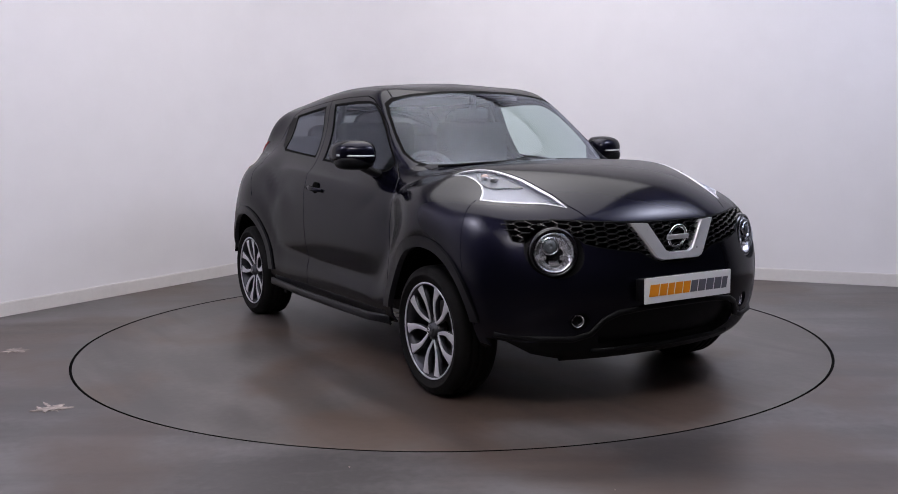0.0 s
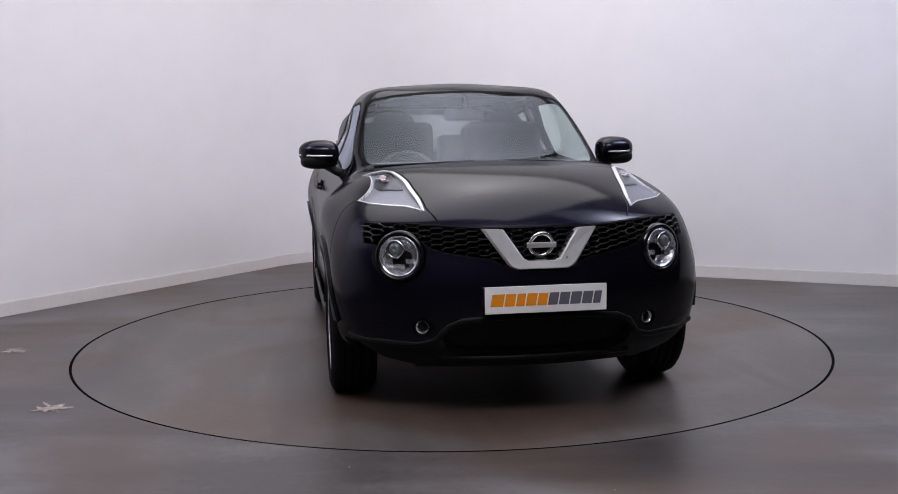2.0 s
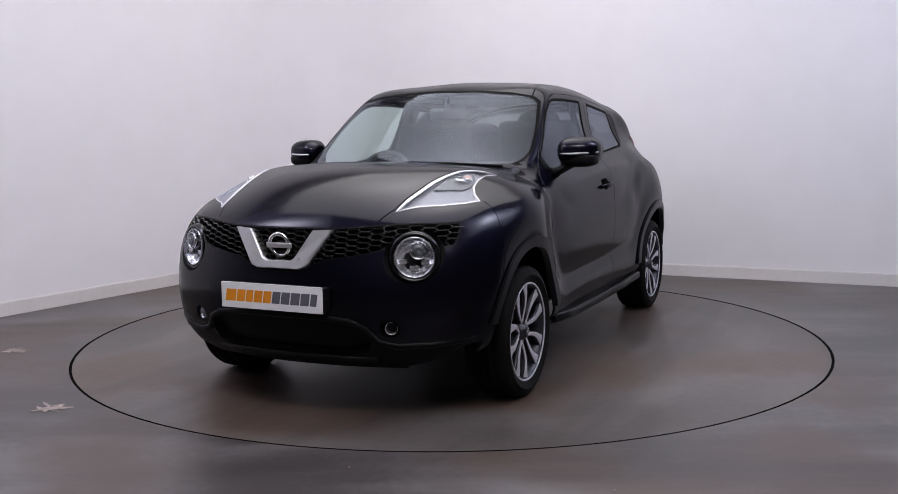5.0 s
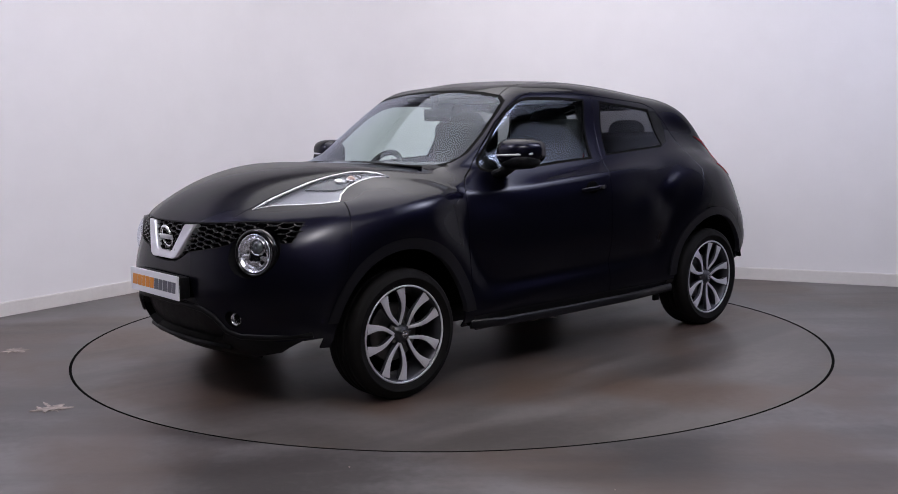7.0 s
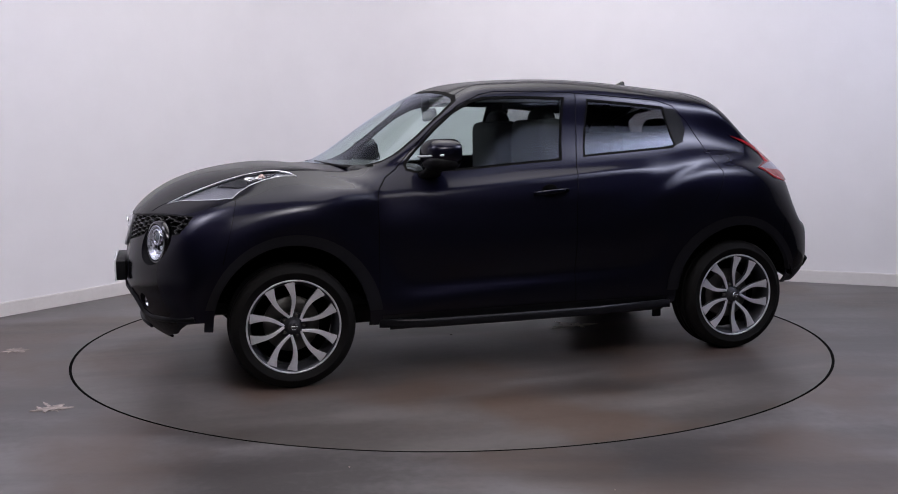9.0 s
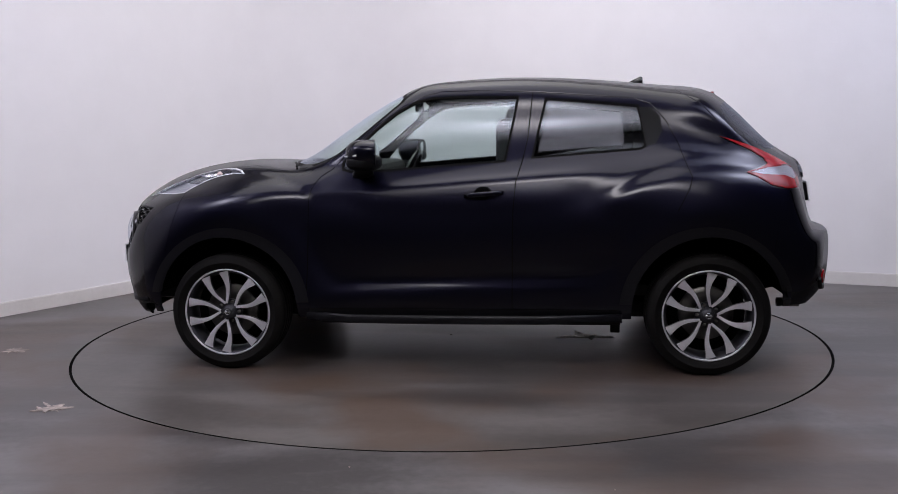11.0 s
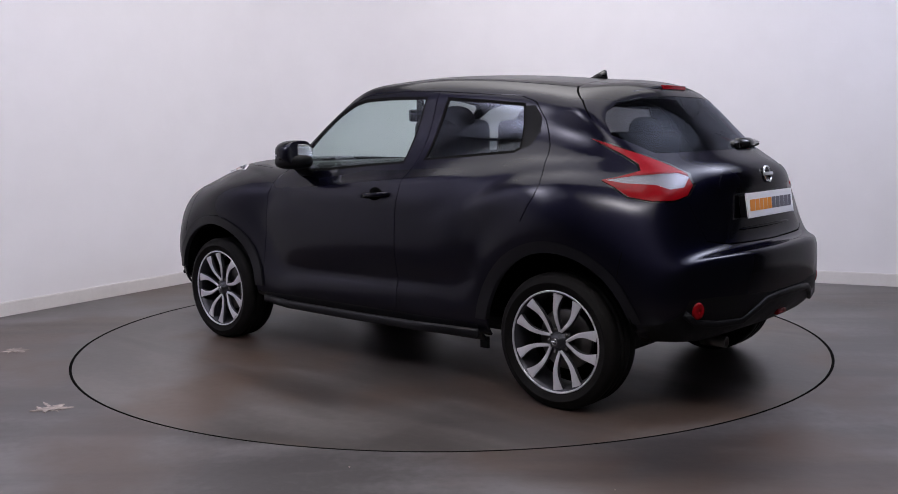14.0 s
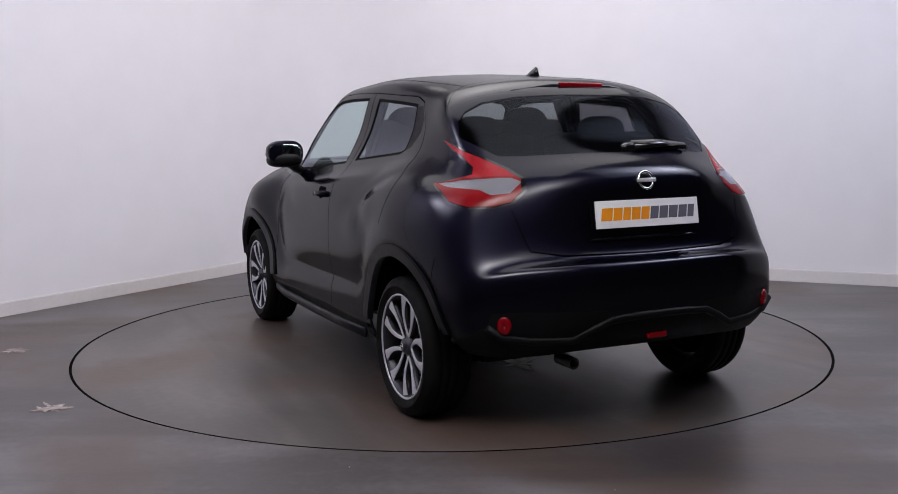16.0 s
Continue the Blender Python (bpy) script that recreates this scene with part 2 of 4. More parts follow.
def wall(name, a, b, material, label, z0=0.0, z1=HIGH, thick=0.15, proud=0.0):
    """A wall from a to b whose inner face lies on the line a-b, towards the room's middle."""
    d = (b - a).normalized()
    n = Vector((-d.y, d.x, 0))
    if n.dot(Vector((0, -2.5, 0)) - a) > 0:
        n = -n
    bm = bmesh.new()
    a2, b2 = a - n * proud, b - n * proud
    q = [a2, b2, b2 + n * thick, a2 + n * thick]
    lo = [bm.verts.new((v.x, v.y, z0)) for v in q]
    hi = [bm.verts.new((v.x, v.y, z1)) for v in q]
    bm.faces.new(lo), bm.faces.new(hi)
    for i in range(4):
        j = (i + 1) % 4
        bm.faces.new((lo[i], lo[j], hi[j], hi[i]))
    bmesh.ops.recalc_face_normals(bm, faces=bm.faces[:])
    if proud:
        bmesh.ops.bevel(bm, geom=[e for e in bm.edges if min(v.co.z for v in e.verts) > z1 - 0.001], offset=0.006, segments=2, affect="EDGES")
    return tagged(part(name, bm, material, smooth=False), label, "wall", kind="structure")


BEND = 0.75
wall("wall_left", P_L, CORNER + DIR_L * BEND, WALL, "pale grey painted studio wall, clean and plain")
wall("wall_right", CORNER + DIR_R * BEND, P_R, WALL, "pale grey painted studio wall, clean and plain")


def bent(name, z0, z1, proud, material, label, category):
    """The rounded corner between the two walls."""
    p0, p2 = CORNER + DIR_L * BEND, CORNER + DIR_R * BEND
    into = (DIR_L + DIR_R).normalized()
    bm = bmesh.new()
    rows = []
    for i in range(25):
        t = i / 24
        p = p0 * (1 - t) ** 2 + CORNER * 2 * t * (1 - t) + p2 * t * t
        q = p + into * proud
        o = p - into * 0.1
        rows.append([bm.verts.new((v.x, v.y, z)) for v, z in ((q, z0), (q, z1), (q, z1), (o, z1), (o, z1), (o, z0))])
    for a, b in zip(rows, rows[1:]):
        for k in (0, 2, 4):
            bm.faces.new((a[k], b[k], b[k + 1], a[k + 1]))
    bmesh.ops.recalc_face_normals(bm, faces=bm.faces[:])
    return tagged(part(name, bm, material), label, category, kind="structure")


bent("wall_corner", 0.0, HIGH, 0.0, WALL, "pale grey rounded studio wall corner", "wall")
bent("baseboard_corner", 0.0, 0.10, 0.018, SKIRT, "pale grey painted skirting board along the wall", "skirting board")
# Unseen walls added to close the room, dark for the car's reflections.
wall("wall_back", P_L, P_B, DARK_WALL, "unseen dark wall added to close the studio")
wall("wall_far", P_R, P_B, DARK_WALL, "unseen dark wall added to close the studio")
tagged(wall("baseboard_left", P_L, CORNER + DIR_L * BEND, SKIRT, "pale grey painted skirting board along the wall", 0.0, 0.10, 0.02, 0.018), category="skirting board")
tagged(wall("baseboard_right", CORNER + DIR_R * BEND, P_R, SKIRT, "pale grey painted skirting board along the wall", 0.0, 0.10, 0.02, 0.018), category="skirting board")

RING, GAP = 2.226, 0.006
DECK, LIP = -0.010, 0.0


def ground():
    bm = bmesh.new()
    n = 160
    inner = [bm.verts.new((RING * math.sin(2 * math.pi * i / n), RING * math.cos(2 * math.pi * i / n), 0)) for i in range(n)]
    rim = [bm.verts.new((v.co.x * 6.5, v.co.y * 6.5, 0)) for v in inner]
    for i in range(n):
        j = (i + 1) % n
        bm.faces.new((inner[i], rim[i], rim[j], inner[j]))
    bmesh.ops.recalc_face_normals(bm, faces=bm.faces[:])
    return tagged(part("floor", bm, FLOOR, smooth=False), "grey painted concrete studio floor with scuffs and stains", "floor", kind="structure")


ground()
# Pit sheet and wall are black: the gap's shade is in their colour.
pit = bmesh.new()
bmesh.ops.create_circle(pit, cap_ends=True, segments=64, radius=RING + 0.1, matrix=Matrix.Translation((0, 0, -0.118)))
well = bmesh.new()
bmesh.ops.create_cone(well, cap_ends=False, segments=160, radius1=RING, radius2=RING, depth=0.118, matrix=Matrix.Translation((0, 0, -0.0595)))
tagged(part("floor_pit_wall", well, PIT, smooth=False), "black wall of the turntable gap, coloured for its shade", "floor", kind="structure")
tagged(part("floor_pit", pit, PIT, smooth=False), "black sheet below the turntable gap, coloured for its shade", "floor", kind="structure")
# Unseen ceiling added; its pale colour bounces light down onto the car.
cb = bmesh.new()
cv = [cb.verts.new((v.x, v.y, HIGH)) for v in (CORNER, P_R, P_B, P_L)]
cb.faces.new(cv)
cv2 = [cb.verts.new((v.x, v.y, HIGH + 0.12)) for v in (CORNER, P_R, P_B, P_L)]
cb.faces.new(cv2)
for i in range(4):
    cb.faces.new((cv[i], cv[(i + 1) % 4], cv2[(i + 1) % 4], cv2[i]))
tagged(part("ceiling", cb, CEIL, smooth=False), "unseen pale ceiling added to close the studio", "ceiling", kind="structure")

turntable = part("turntable", lathe([(0.01, DECK), (RING - 0.4, DECK), (RING - GAP - 0.009, -0.002), (RING - GAP - 0.009, -0.1), (0.01, -0.1)], 160), DISC, smooth=False)
turntable.data.transform(Matrix.Rotation(radians(90), 4, "X"))
# Black ring added so that the shaded gap reads wide enough.
gap_ring = lathe([(RING - GAP - 0.0088, LIP - 0.001), (RING - GAP - 0.006, LIP), (RING - GAP + 0.001, LIP), (RING - GAP + 0.001, -0.09), (RING - GAP - 0.0088, -0.09)], 160)
bmesh.ops.rotate(gap_ring, verts=gap_ring.verts, matrix=Matrix.Rotation(radians(90), 3, "X"))
part("gap_strip", gap_ring, PIT, turntable, "black strip added to widen the dark line round the turntable", smooth=False)
tagged(turntable, "round grey concrete turntable flush with the floor", "turntable")

# ---------------------------------------------------------------- the car: base surface
# Car space: x ahead, y to the car's left, z up; the origin is on the floor midway between the axles.
# Each station runs from the centre line over the top to the sill.
STATIONS = [
    [(1.995, 0, .856), (1.975, .25, .860), (1.900, .45, .862), (1.805, .62, .862), (1.700, .735, .855), (1.770, .757, .755), (1.80, .767, .62), (1.80, .767, .47), (1.77, .752, .32), (1.70, .69, .22)],
    [(1.80, 0, 1.005), (1.775, .25, .996), (1.700, .46, .972), (1.620, .62, .945), (1.550, .762, .915), (1.60, .825, .80), (1.62, .858, .62), (1.62, .860, .46), (1.60, .835, .31), (1.58, .70, .23)],
    [(1.50, 0, 1.085), (1.48, .28, 1.077), (1.43, .50, 1.056), (1.39, .64, 1.020), (1.34, .770, .955), (1.33, .856, .87), (1.33, .880, .70), (1.33, .885, .50), (1.33, .870, .33), (1.33, .72, .25)],
    [(1.22, 0, 1.100), (1.20, .30, 1.093), (1.16, .53, 1.080), (1.13, .66, 1.048), (1.10, .768, .985), (1.09, .855, .90), (1.09, .878, .72), (1.09, .885, .52), (1.09, .870, .34), (1.09, .72, .25)],
    [(1.00, 0, 1.105), (.975, .30, 1.096), (.90, .575, 1.072), (.86, .68, 1.045), (.84, .745, 1.000), (.84, .800, .92), (.84, .828, .75), (.84, .840, .52), (.84, .862, .34), (.84, .80, .24)],
    [(.70, 0, 1.300), (.675, .30, 1.285), (.60, .625, 1.215), (.59, .690, 1.130), (.58, .740, 1.050), (.58, .802, .93), (.58, .835, .75), (.58, .825, .50), (.58, .850, .34), (.58, .80, .24)],
    [(.38, 0, 1.485), (.355, .30, 1.470), (.29, .572, 1.447), (.29, .655, 1.265), (.28, .742, 1.058), (.28, .808, .945), (.28, .845, .75), (.28, .822, .50), (.28, .845, .34), (.28, .80, .24)],
    [(.10, 0, 1.547), (.09, .30, 1.533), (.06, .565, 1.488), (.05, .645, 1.290), (.04, .738, 1.075), (.03, .812, .960), (.03, .850, .75), (.03, .822, .50), (.03, .845, .34), (.03, .80, .24)],
    [(-.32, 0, 1.563), (-.32, .30, 1.550), (-.33, .570, 1.495), (-.33, .645, 1.300), (-.33, .736, 1.100), (-.33, .815, .985), (-.33, .857, .77), (-.33, .828, .50), (-.33, .848, .34), (-.33, .80, .24)],
    [(-.80, 0, 1.535), (-.80, .30, 1.522), (-.80, .560, 1.458), (-.80, .635, 1.300), (-.81, .715, 1.135), (-.82, .806, 1.020), (-.83, .865, .80), (-.85, .855, .52), (-.85, .858, .34), (-.85, .80, .24)],
    [(-1.12, 0, 1.503), (-1.12, .30, 1.488), (-1.10, .565, 1.420), (-1.10, .640, 1.280), (-1.10, .715, 1.145), (-1.12, .825, 1.02), (-1.13, .882, .80), (-1.13, .887, .54), (-1.13, .872, .34), (-1.13, .72, .26)],
    [(-1.36, 0, 1.462), (-1.35, .30, 1.445), (-1.29, .598, 1.368), (-1.31, .660, 1.240), (-1.33, .715, 1.115), (-1.36, .818, 1.00), (-1.37, .877, .80), (-1.37, .885, .56), (-1.37, .868, .36), (-1.37, .72, .28)],
    [(-1.57, 0, 1.290), (-1.55, .28, 1.285), (-1.48, .575, 1.222), (-1.50, .655, 1.132), (-1.51, .735, 1.035), (-1.54, .800, .94), (-1.56, .842, .78), (-1.56, .855, .60), (-1.56, .842, .40), (-1.56, .72, .30)],
    [(-1.73, 0, 1.140), (-1.71, .28, 1.135), (-1.66, .510, 1.095), (-1.67, .600, 1.040), (-1.68, .680, .980), (-1.70, .725, .90), (-1.74, .770, .735), (-1.77, .785, .62), (-1.77, .775, .44), (-1.73, .70, .32)],
]
# Columns of the nose and the tail between the centre line and the corner, from the top down.
NOSE = [
    [(2.030, 0, .745), (2.015, .25, .745), (1.960, .45, .745), (1.875, .63, .74)],
    [(2.055, 0, .60), (2.045, .25, .60), (1.998, .45, .60), (1.910, .64, .60)],
    [(2.050, 0, .45), (2.040, .25, .45), (1.993, .45, .45), (1.905, .64, .45)],
    [(2.000, 0, .30), (1.985, .25, .30), (1.940, .45, .30), (1.865, .62, .30)],
    [(1.930, 0, .225), (1.910, .25, .225), (1.865, .45, .225), (1.790, .60, .22)],
]
TAIL = [
    [(-1.830, 0, 1.030), (-1.820, .28, 1.020), (-1.790, .44, .985), (-1.765, .56, .945)],
    [(-1.885, 0, .765), (-1.875, .28, .765), (-1.850, .48, .757), (-1.808, .64, .745)],
    [(-1.975, 0, .672), (-1.965, .28, .672), (-1.929, .48, .665), (-1.860, .66, .648)],
    [(-1.980, 0, .460), (-1.970, .28, .460), (-1.935, .48, .455), (-1.865, .66, .45)],
    [(-1.900, 0, .350), (-1.890, .28, .350), (-1.855, .48, .34), (-1.800, .62, .33)],
]


def base_surface(levels):
    """A smooth closed skin through the stations, nose and tail; mirrored at y = 0."""
    verts, index = [], {}

    def vid(key, p, side):
        k = (key, side if p[1] > 0 else 0)
        if k not in index:
            index[k] = len(verts)
            verts.append((p[0], p[1] * side, p[2]))
        return index[k]

    quads = []
    for side in (1, -1):
        sec = [[vid(("s", i, j), p, side) for j, p in enumerate(st)] for i, st in enumerate(STATIONS)]
        grids = [sec]
        for tag, rows, edge in (("n", NOSE, 0), ("t", TAIL, len(STATIONS) - 1)):
            g = [sec[edge][:5]]
            for k, row in enumerate(rows):
                g.append([vid((tag, k, j), p, side) for j, p in enumerate(row)] + [sec[edge][5 + k]])
            grids.append(g if tag == "t" else [r[::-1] for r in g])
        for g in grids:
            for a, b in zip(g, g[1:]):
                for j in range(len(a) - 1):
                    q = (a[j], b[j], b[j + 1], a[j + 1])
                    quads.append(q[::-1] if side > 0 else q)
    target = np.array(verts)
    n = len(verts)
    edges, faces_of = {}, [[] for _ in range(n)]
    for q in quads:
        for a in range(4):
            faces_of[q[a]].append(q)
            e = tuple(sorted((q[a], q[(a + 1) % 4])))
            edges[e] = edges.get(e, 0) + 1
    limit = np.zeros((n, n))
    for v in range(n):
        rim = [a if b == v else b for (a, b), c in edges.items() if v in (a, b) and c == 1]
        if rim:
            limit[v, v] = 4 / 6
            for o in rim:
                limit[v, o] += 1 / 6
            continue
        k = len(faces_of[v])
        limit[v, v] = k * k
        for q in faces_of[v]:
            a = q.index(v)
            limit[v, q[(a + 1) % 4]] += 2
            limit[v, q[(a + 3) % 4]] += 2
            limit[v, q[(a + 2) % 4]] += 1
        limit[v] /= k * (k + 5)
    cage = target.copy()
    for _ in range(6):
        cage += 0.8 * (target - limit @ cage)
    me = bpy.data.meshes.new("cage")
    me.from_pydata(cage.tolist(), [], quads)
    cr = me.attributes.new("crease_edge", "FLOAT", "EDGE")
    line = set()
    for side in (1, -1):
        for i in range(4, 9):
            line.add(tuple(sorted((index[(("s", i, 5), side)], index[(("s", i + 1, 5), side)]))))
    shelf = set()
    for side in (1, -1):
        row = [index[(("t", 2, j), side if j else 0)] for j in range(4)] + [index[(("s", len(STATIONS) - 1, 7), side)]]
        shelf.update(tuple(sorted(p)) for p in zip(row, row[1:]))
    line |= shelf
    for e in me.edges:
        if tuple(sorted(e.vertices)) in line:
            cr.data[e.index].value = 0.75 if tuple(sorted(e.vertices)) not in shelf else 0.35
    ob = new("cage", me)
    mod = ob.modifiers.new("smooth", "SUBSURF")
    mod.levels = mod.render_levels = levels
    out = bpy.data.meshes.new_from_object(ob.evaluated_get(bpy.context.evaluated_depsgraph_get()))
    bpy.data.objects.remove(ob)
    bpy.data.meshes.remove(me)
    return out


skin = base_surface(3)


def bell(d, w):
    return math.exp(-(d / w) ** 2)


def ridge(x, z, line, up, down):
    """1 on a line (x, z) of the flank, falling off above and below it and fading at its ends."""
    best = 0.0
    a, b = line[0][0], line[-1][0]
    for (x1, z1), (x2, z2) in zip(line, line[1:]):
        if min(x1, x2) <= x <= max(x1, x2):
            d = z - (z1 + (z2 - z1) * (x - x1) / (x2 - x1))
            best = bell(d, up if d > 0 else down)
    fade = min(abs(x - a), abs(x - b)) / .24
    return best * min(1, fade)


WING_LINE = [(1.46, .975), (1.20, 1.000), (1.00, .975), (.86, .925), (.76, .84)]
SILL_LINE = [(.80, .40), (.0, .44), (-.84, .485)]
HAUNCH_LINE = [(-.64, .78), (-.78, .885), (-.92, .955), (-1.08, .998), (-1.30, 1.012), (-1.60, .985)]


def haunches(co):
    """How far the flank swells or is drawn in: full haunches over the wheels, hollow doors, a sill bulge."""
    x, y, z = co
    if abs(y) < .45 or z > 1.12:
        return 0.0
    out = 0.0
    for hub in (1.265, -1.265):
        r = math.hypot(x - hub, z - .308)
        out += .013 * bell(r - .50, .085) * min(1, max(0, (z - .36) / .15))
        out += .012 * bell(x - hub * .97, .30) * bell(z - .88, .10)
        out -= .010 * bell(x - hub * .55, .16) * bell(z - .80, .13)
    door = 1 / (1 + math.exp((abs(x + .02) - .70) / .11))
    out += door * (-.017 * bell(z - .60, .13) + .006 * bell(z - .43, .07) + .014 * ridge(x, z, SILL_LINE, .032, .08) + .006 * bell(z - .90, .06))
    out += .020 * ridge(x, z, WING_LINE, .038, .11) - .010 * ridge(x, z - .085, WING_LINE, .05, .05)
    out += .017 * ridge(x, z, HAUNCH_LINE, .045, .12) - .005 * ridge(x, z - .09, HAUNCH_LINE, .05, .05)
    return out * min(1, (abs(y) - .45) / .2)


for v in skin.vertices:
    v.co.y += math.copysign(haunches(v.co), v.co.y)
    if v.co.x < -1.6:
        v.co.x -= .034 * bell(v.co.z - 1.03, .085) * bell(v.co.y, .46)
        v.co.x -= .010 * bell(v.co.z - .90, .06) * bell(v.co.y, .46)


# ---------------------------------------------------------------- the car: cutting the skin into panels
from mathutils.bvhtree import BVHTree

full = bmesh.new()
full.from_mesh(skin)
bmesh.ops.recalc_face_normals(full, faces=full.faces[:])
bmesh.ops.triangulate(full, faces=full.faces[:])
full.normal_update()
full.verts.ensure_lookup_table()
full.faces.ensure_lookup_table()
TREE = BVHTree.FromBMesh(full)


def skin_normal(p):
    """The smooth normal of the uncut skin at the place nearest to p."""
    q, n, i, d = TREE.find_nearest(p)
    f = full.faces[i]
    a, b, c = f.verts
    n0 = (b.co - a.co).cross(c.co - a.co)
    k = n0.length_squared
    wa = (b.co - q).cross(c.co - q).dot(n0) / k
    wb = (c.co - q).cross(a.co - q).dot(n0) / k
    return (a.normal * wa + b.normal * wb + c.normal * (1 - wa - wb)).normalized()


half = bmesh.new()
half.from_mesh(skin)
bmesh.ops.recalc_face_normals(half, faces=half.faces[:])
bmesh.ops.delete(half, geom=[f for f in half.faces if f.calc_center_median().y < 0], context="FACES")
PID = half.faces.layers.int.new("pid")
AXES = {"xz": (0, 2), "yz": (1, 2), "xy": (0, 1)}
NAMES = {}


def inside(poly, u, v):
    hit = False
    for (x1, y1), (x2, y2) in zip(poly, poly[1:] + poly[:1]):
        if (y1 > v) != (y2 > v) and u < (x2 - x1) * (v - y1) / (y2 - y1) + x1:
            hit = not hit
    return hit


def cut(name, plane, poly, where, over=None):
    """Cuts the polygon, seen along the plane's normal, into the skin, and gives the faces in it to the panel name."""
    a, b = AXES[plane]
    pid = NAMES.setdefault(name, len(NAMES) + 1)
    lo = [min(p[k] for p in poly) - 0.002 for k in (0, 1)]
    hi = [max(p[k] for p in poly) + 0.002 for k in (0, 1)]
    cand = []
    for f in half.faces:
        us, vs = [v.co[a] for v in f.verts], [v.co[b] for v in f.verts]
        if max(us) > lo[0] and min(us) < hi[0] and max(vs) > lo[1] and min(vs) < hi[1] and where(f.calc_center_median()):
            cand.append(f)
    for (x1, y1), (x2, y2) in zip(poly, poly[1:] + poly[:1]):
        no, co = Vector((0, 0, 0)), Vector((0, 0, 0))
        no[a], no[b] = y2 - y1, x1 - x2
        co[a], co[b] = x1, y1
        if no.length < 1e-6:
            continue
        # only what the edge's own stretch can touch
        near, rest = [], []
        e_lo, e_hi = (min(x1, x2) - 0.004, min(y1, y2) - 0.004), (max(x1, x2) + 0.004, max(y1, y2) + 0.004)
        for f in cand:
            us, vs = [v.co[a] for v in f.verts], [v.co[b] for v in f.verts]
            (near if max(us) > e_lo[0] and min(us) < e_hi[0] and max(vs) > e_lo[1] and min(vs) < e_hi[1] else rest).append(f)
        if not near:
            continue
        geom = list({x for f in near for x in (*f.verts, *f.edges)}) + near
        out = bmesh.ops.bisect_plane(half, geom=geom, dist=1e-5, plane_co=co, plane_no=no)
        cand = rest + [g for g in out["geom"] if isinstance(g, bmesh.types.BMFace)]
    for f in set(cand):
        c = f.calc_center_median()
        if inside(poly, c[a], c[b]) and (over is None or f[PID] in [NAMES[o] for o in over]):
            f[PID] = pid


def ellipse(cx, cy, rx, ry, n=28, a0=0.0):
    return [(cx + rx * math.cos(2 * math.pi * k / n + a0), cy + ry * math.sin(2 * math.pi * k / n + a0)) for k in range(n)]


def seam(plane, pts, where, w=0.006, name="gap"):
    """A dark shut line along a polyline."""
    for (x1, y1), (x2, y2) in zip(pts, pts[1:]):
        d = Vector((x2 - x1, y2 - y1)).normalized()
        n = Vector((-d.y, d.x)) * w / 2
        e = d * w * 0.3
        cut(name, plane, [(x1 - e.x + n.x, y1 - e.y + n.y), (x2 + e.x + n.x, y2 + e.y + n.y), (x2 + e.x - n.x, y2 + e.y - n.y), (x1 - e.x - n.x, y1 - e.y - n.y)], where)


def swell(poly, by):
    """The polygon moved outwards by so many metres."""
    n = len(poly)
    area = sum(poly[i][0] * poly[(i + 1) % n][1] - poly[(i + 1) % n][0] * poly[i][1] for i in range(n))
    s = 1 if area > 0 else -1
    out = []
    for i in range(n):
        p0, p1, p2 = Vector(poly[i - 1]), Vector(poly[i]), Vector(poly[(i + 1) % n])
        d1, d2 = (p1 - p0).normalized(), (p2 - p1).normalized()
        m = Vector((d1.y, -d1.x)) + Vector((d2.y, -d2.x))
        m = m.normalized() * by * s / max(0.5, (1 + d1.dot(d2)) / 2) ** 0.5
        out.append((p1.x + m.x, p1.y + m.y))
    return out


for f in half.faces:
    f[PID] = NAMES.setdefault("side_frame", 1)
SIDE = lambda c: c.y > 0.25
TOP = lambda c: c.z > 0.8
FRONT = lambda c: c.x > 1.45
REAR = lambda c: c.x < -1.25
AXLE, HUB_Z = 1.265, 0.308

cut("front_bumper", "xz", [(1.515, .94), (1.60, .60), (1.45, .50), (1.45, .1), (2.3, .1), (2.3, .862), (1.70, .862)], lambda c: c.x > 1.3)
cut("front_fender", "xz", [(1.515, .94), (1.60, .60), (1.45, .50), (1.45, .1), (.85, .1), (.82, .53), (.816, .76), (.814, .908), (.80, .964), (.76, 1.02), (.92, 1.12), (1.6, 1.12)], lambda c: c.x > .7 and c.y > .42)
cut("quarter_panel", "xz", [(-.85, .1), (-.80, .6), (-1.0, .80), (-1.16, .98), (-1.177, 1.01), (-1.155, 1.065), (-1.122, 1.177), (-1.2, 1.25), (-1.345, 1.215), (-1.8, 1.05), (-1.8, .1)], lambda c: c.x < -.7 and c.y > .3)
cut("rear_bumper", "xz", [(-1.60, .735), (-1.58, .6), (-1.60, .40), (-1.5, .1), (-2.3, .1), (-2.3, .735)], lambda c: c.x < -1.3)
cut("sill_panel", "xz", [(-.95, .10), (.95, .10), (.95, .325), (-.95, .325)], SIDE)
DOOR_F = [(.834, .325), (.821, .532), (.816, .764), (.814, .908), (.801, .964), (.76, 1.02), (.698, 1.061), (.595, 1.169), (.456, 1.296), (.318, 1.393), (.197, 1.448), (.111, 1.467), (-.121, 1.468), (-.371, 1.458)]
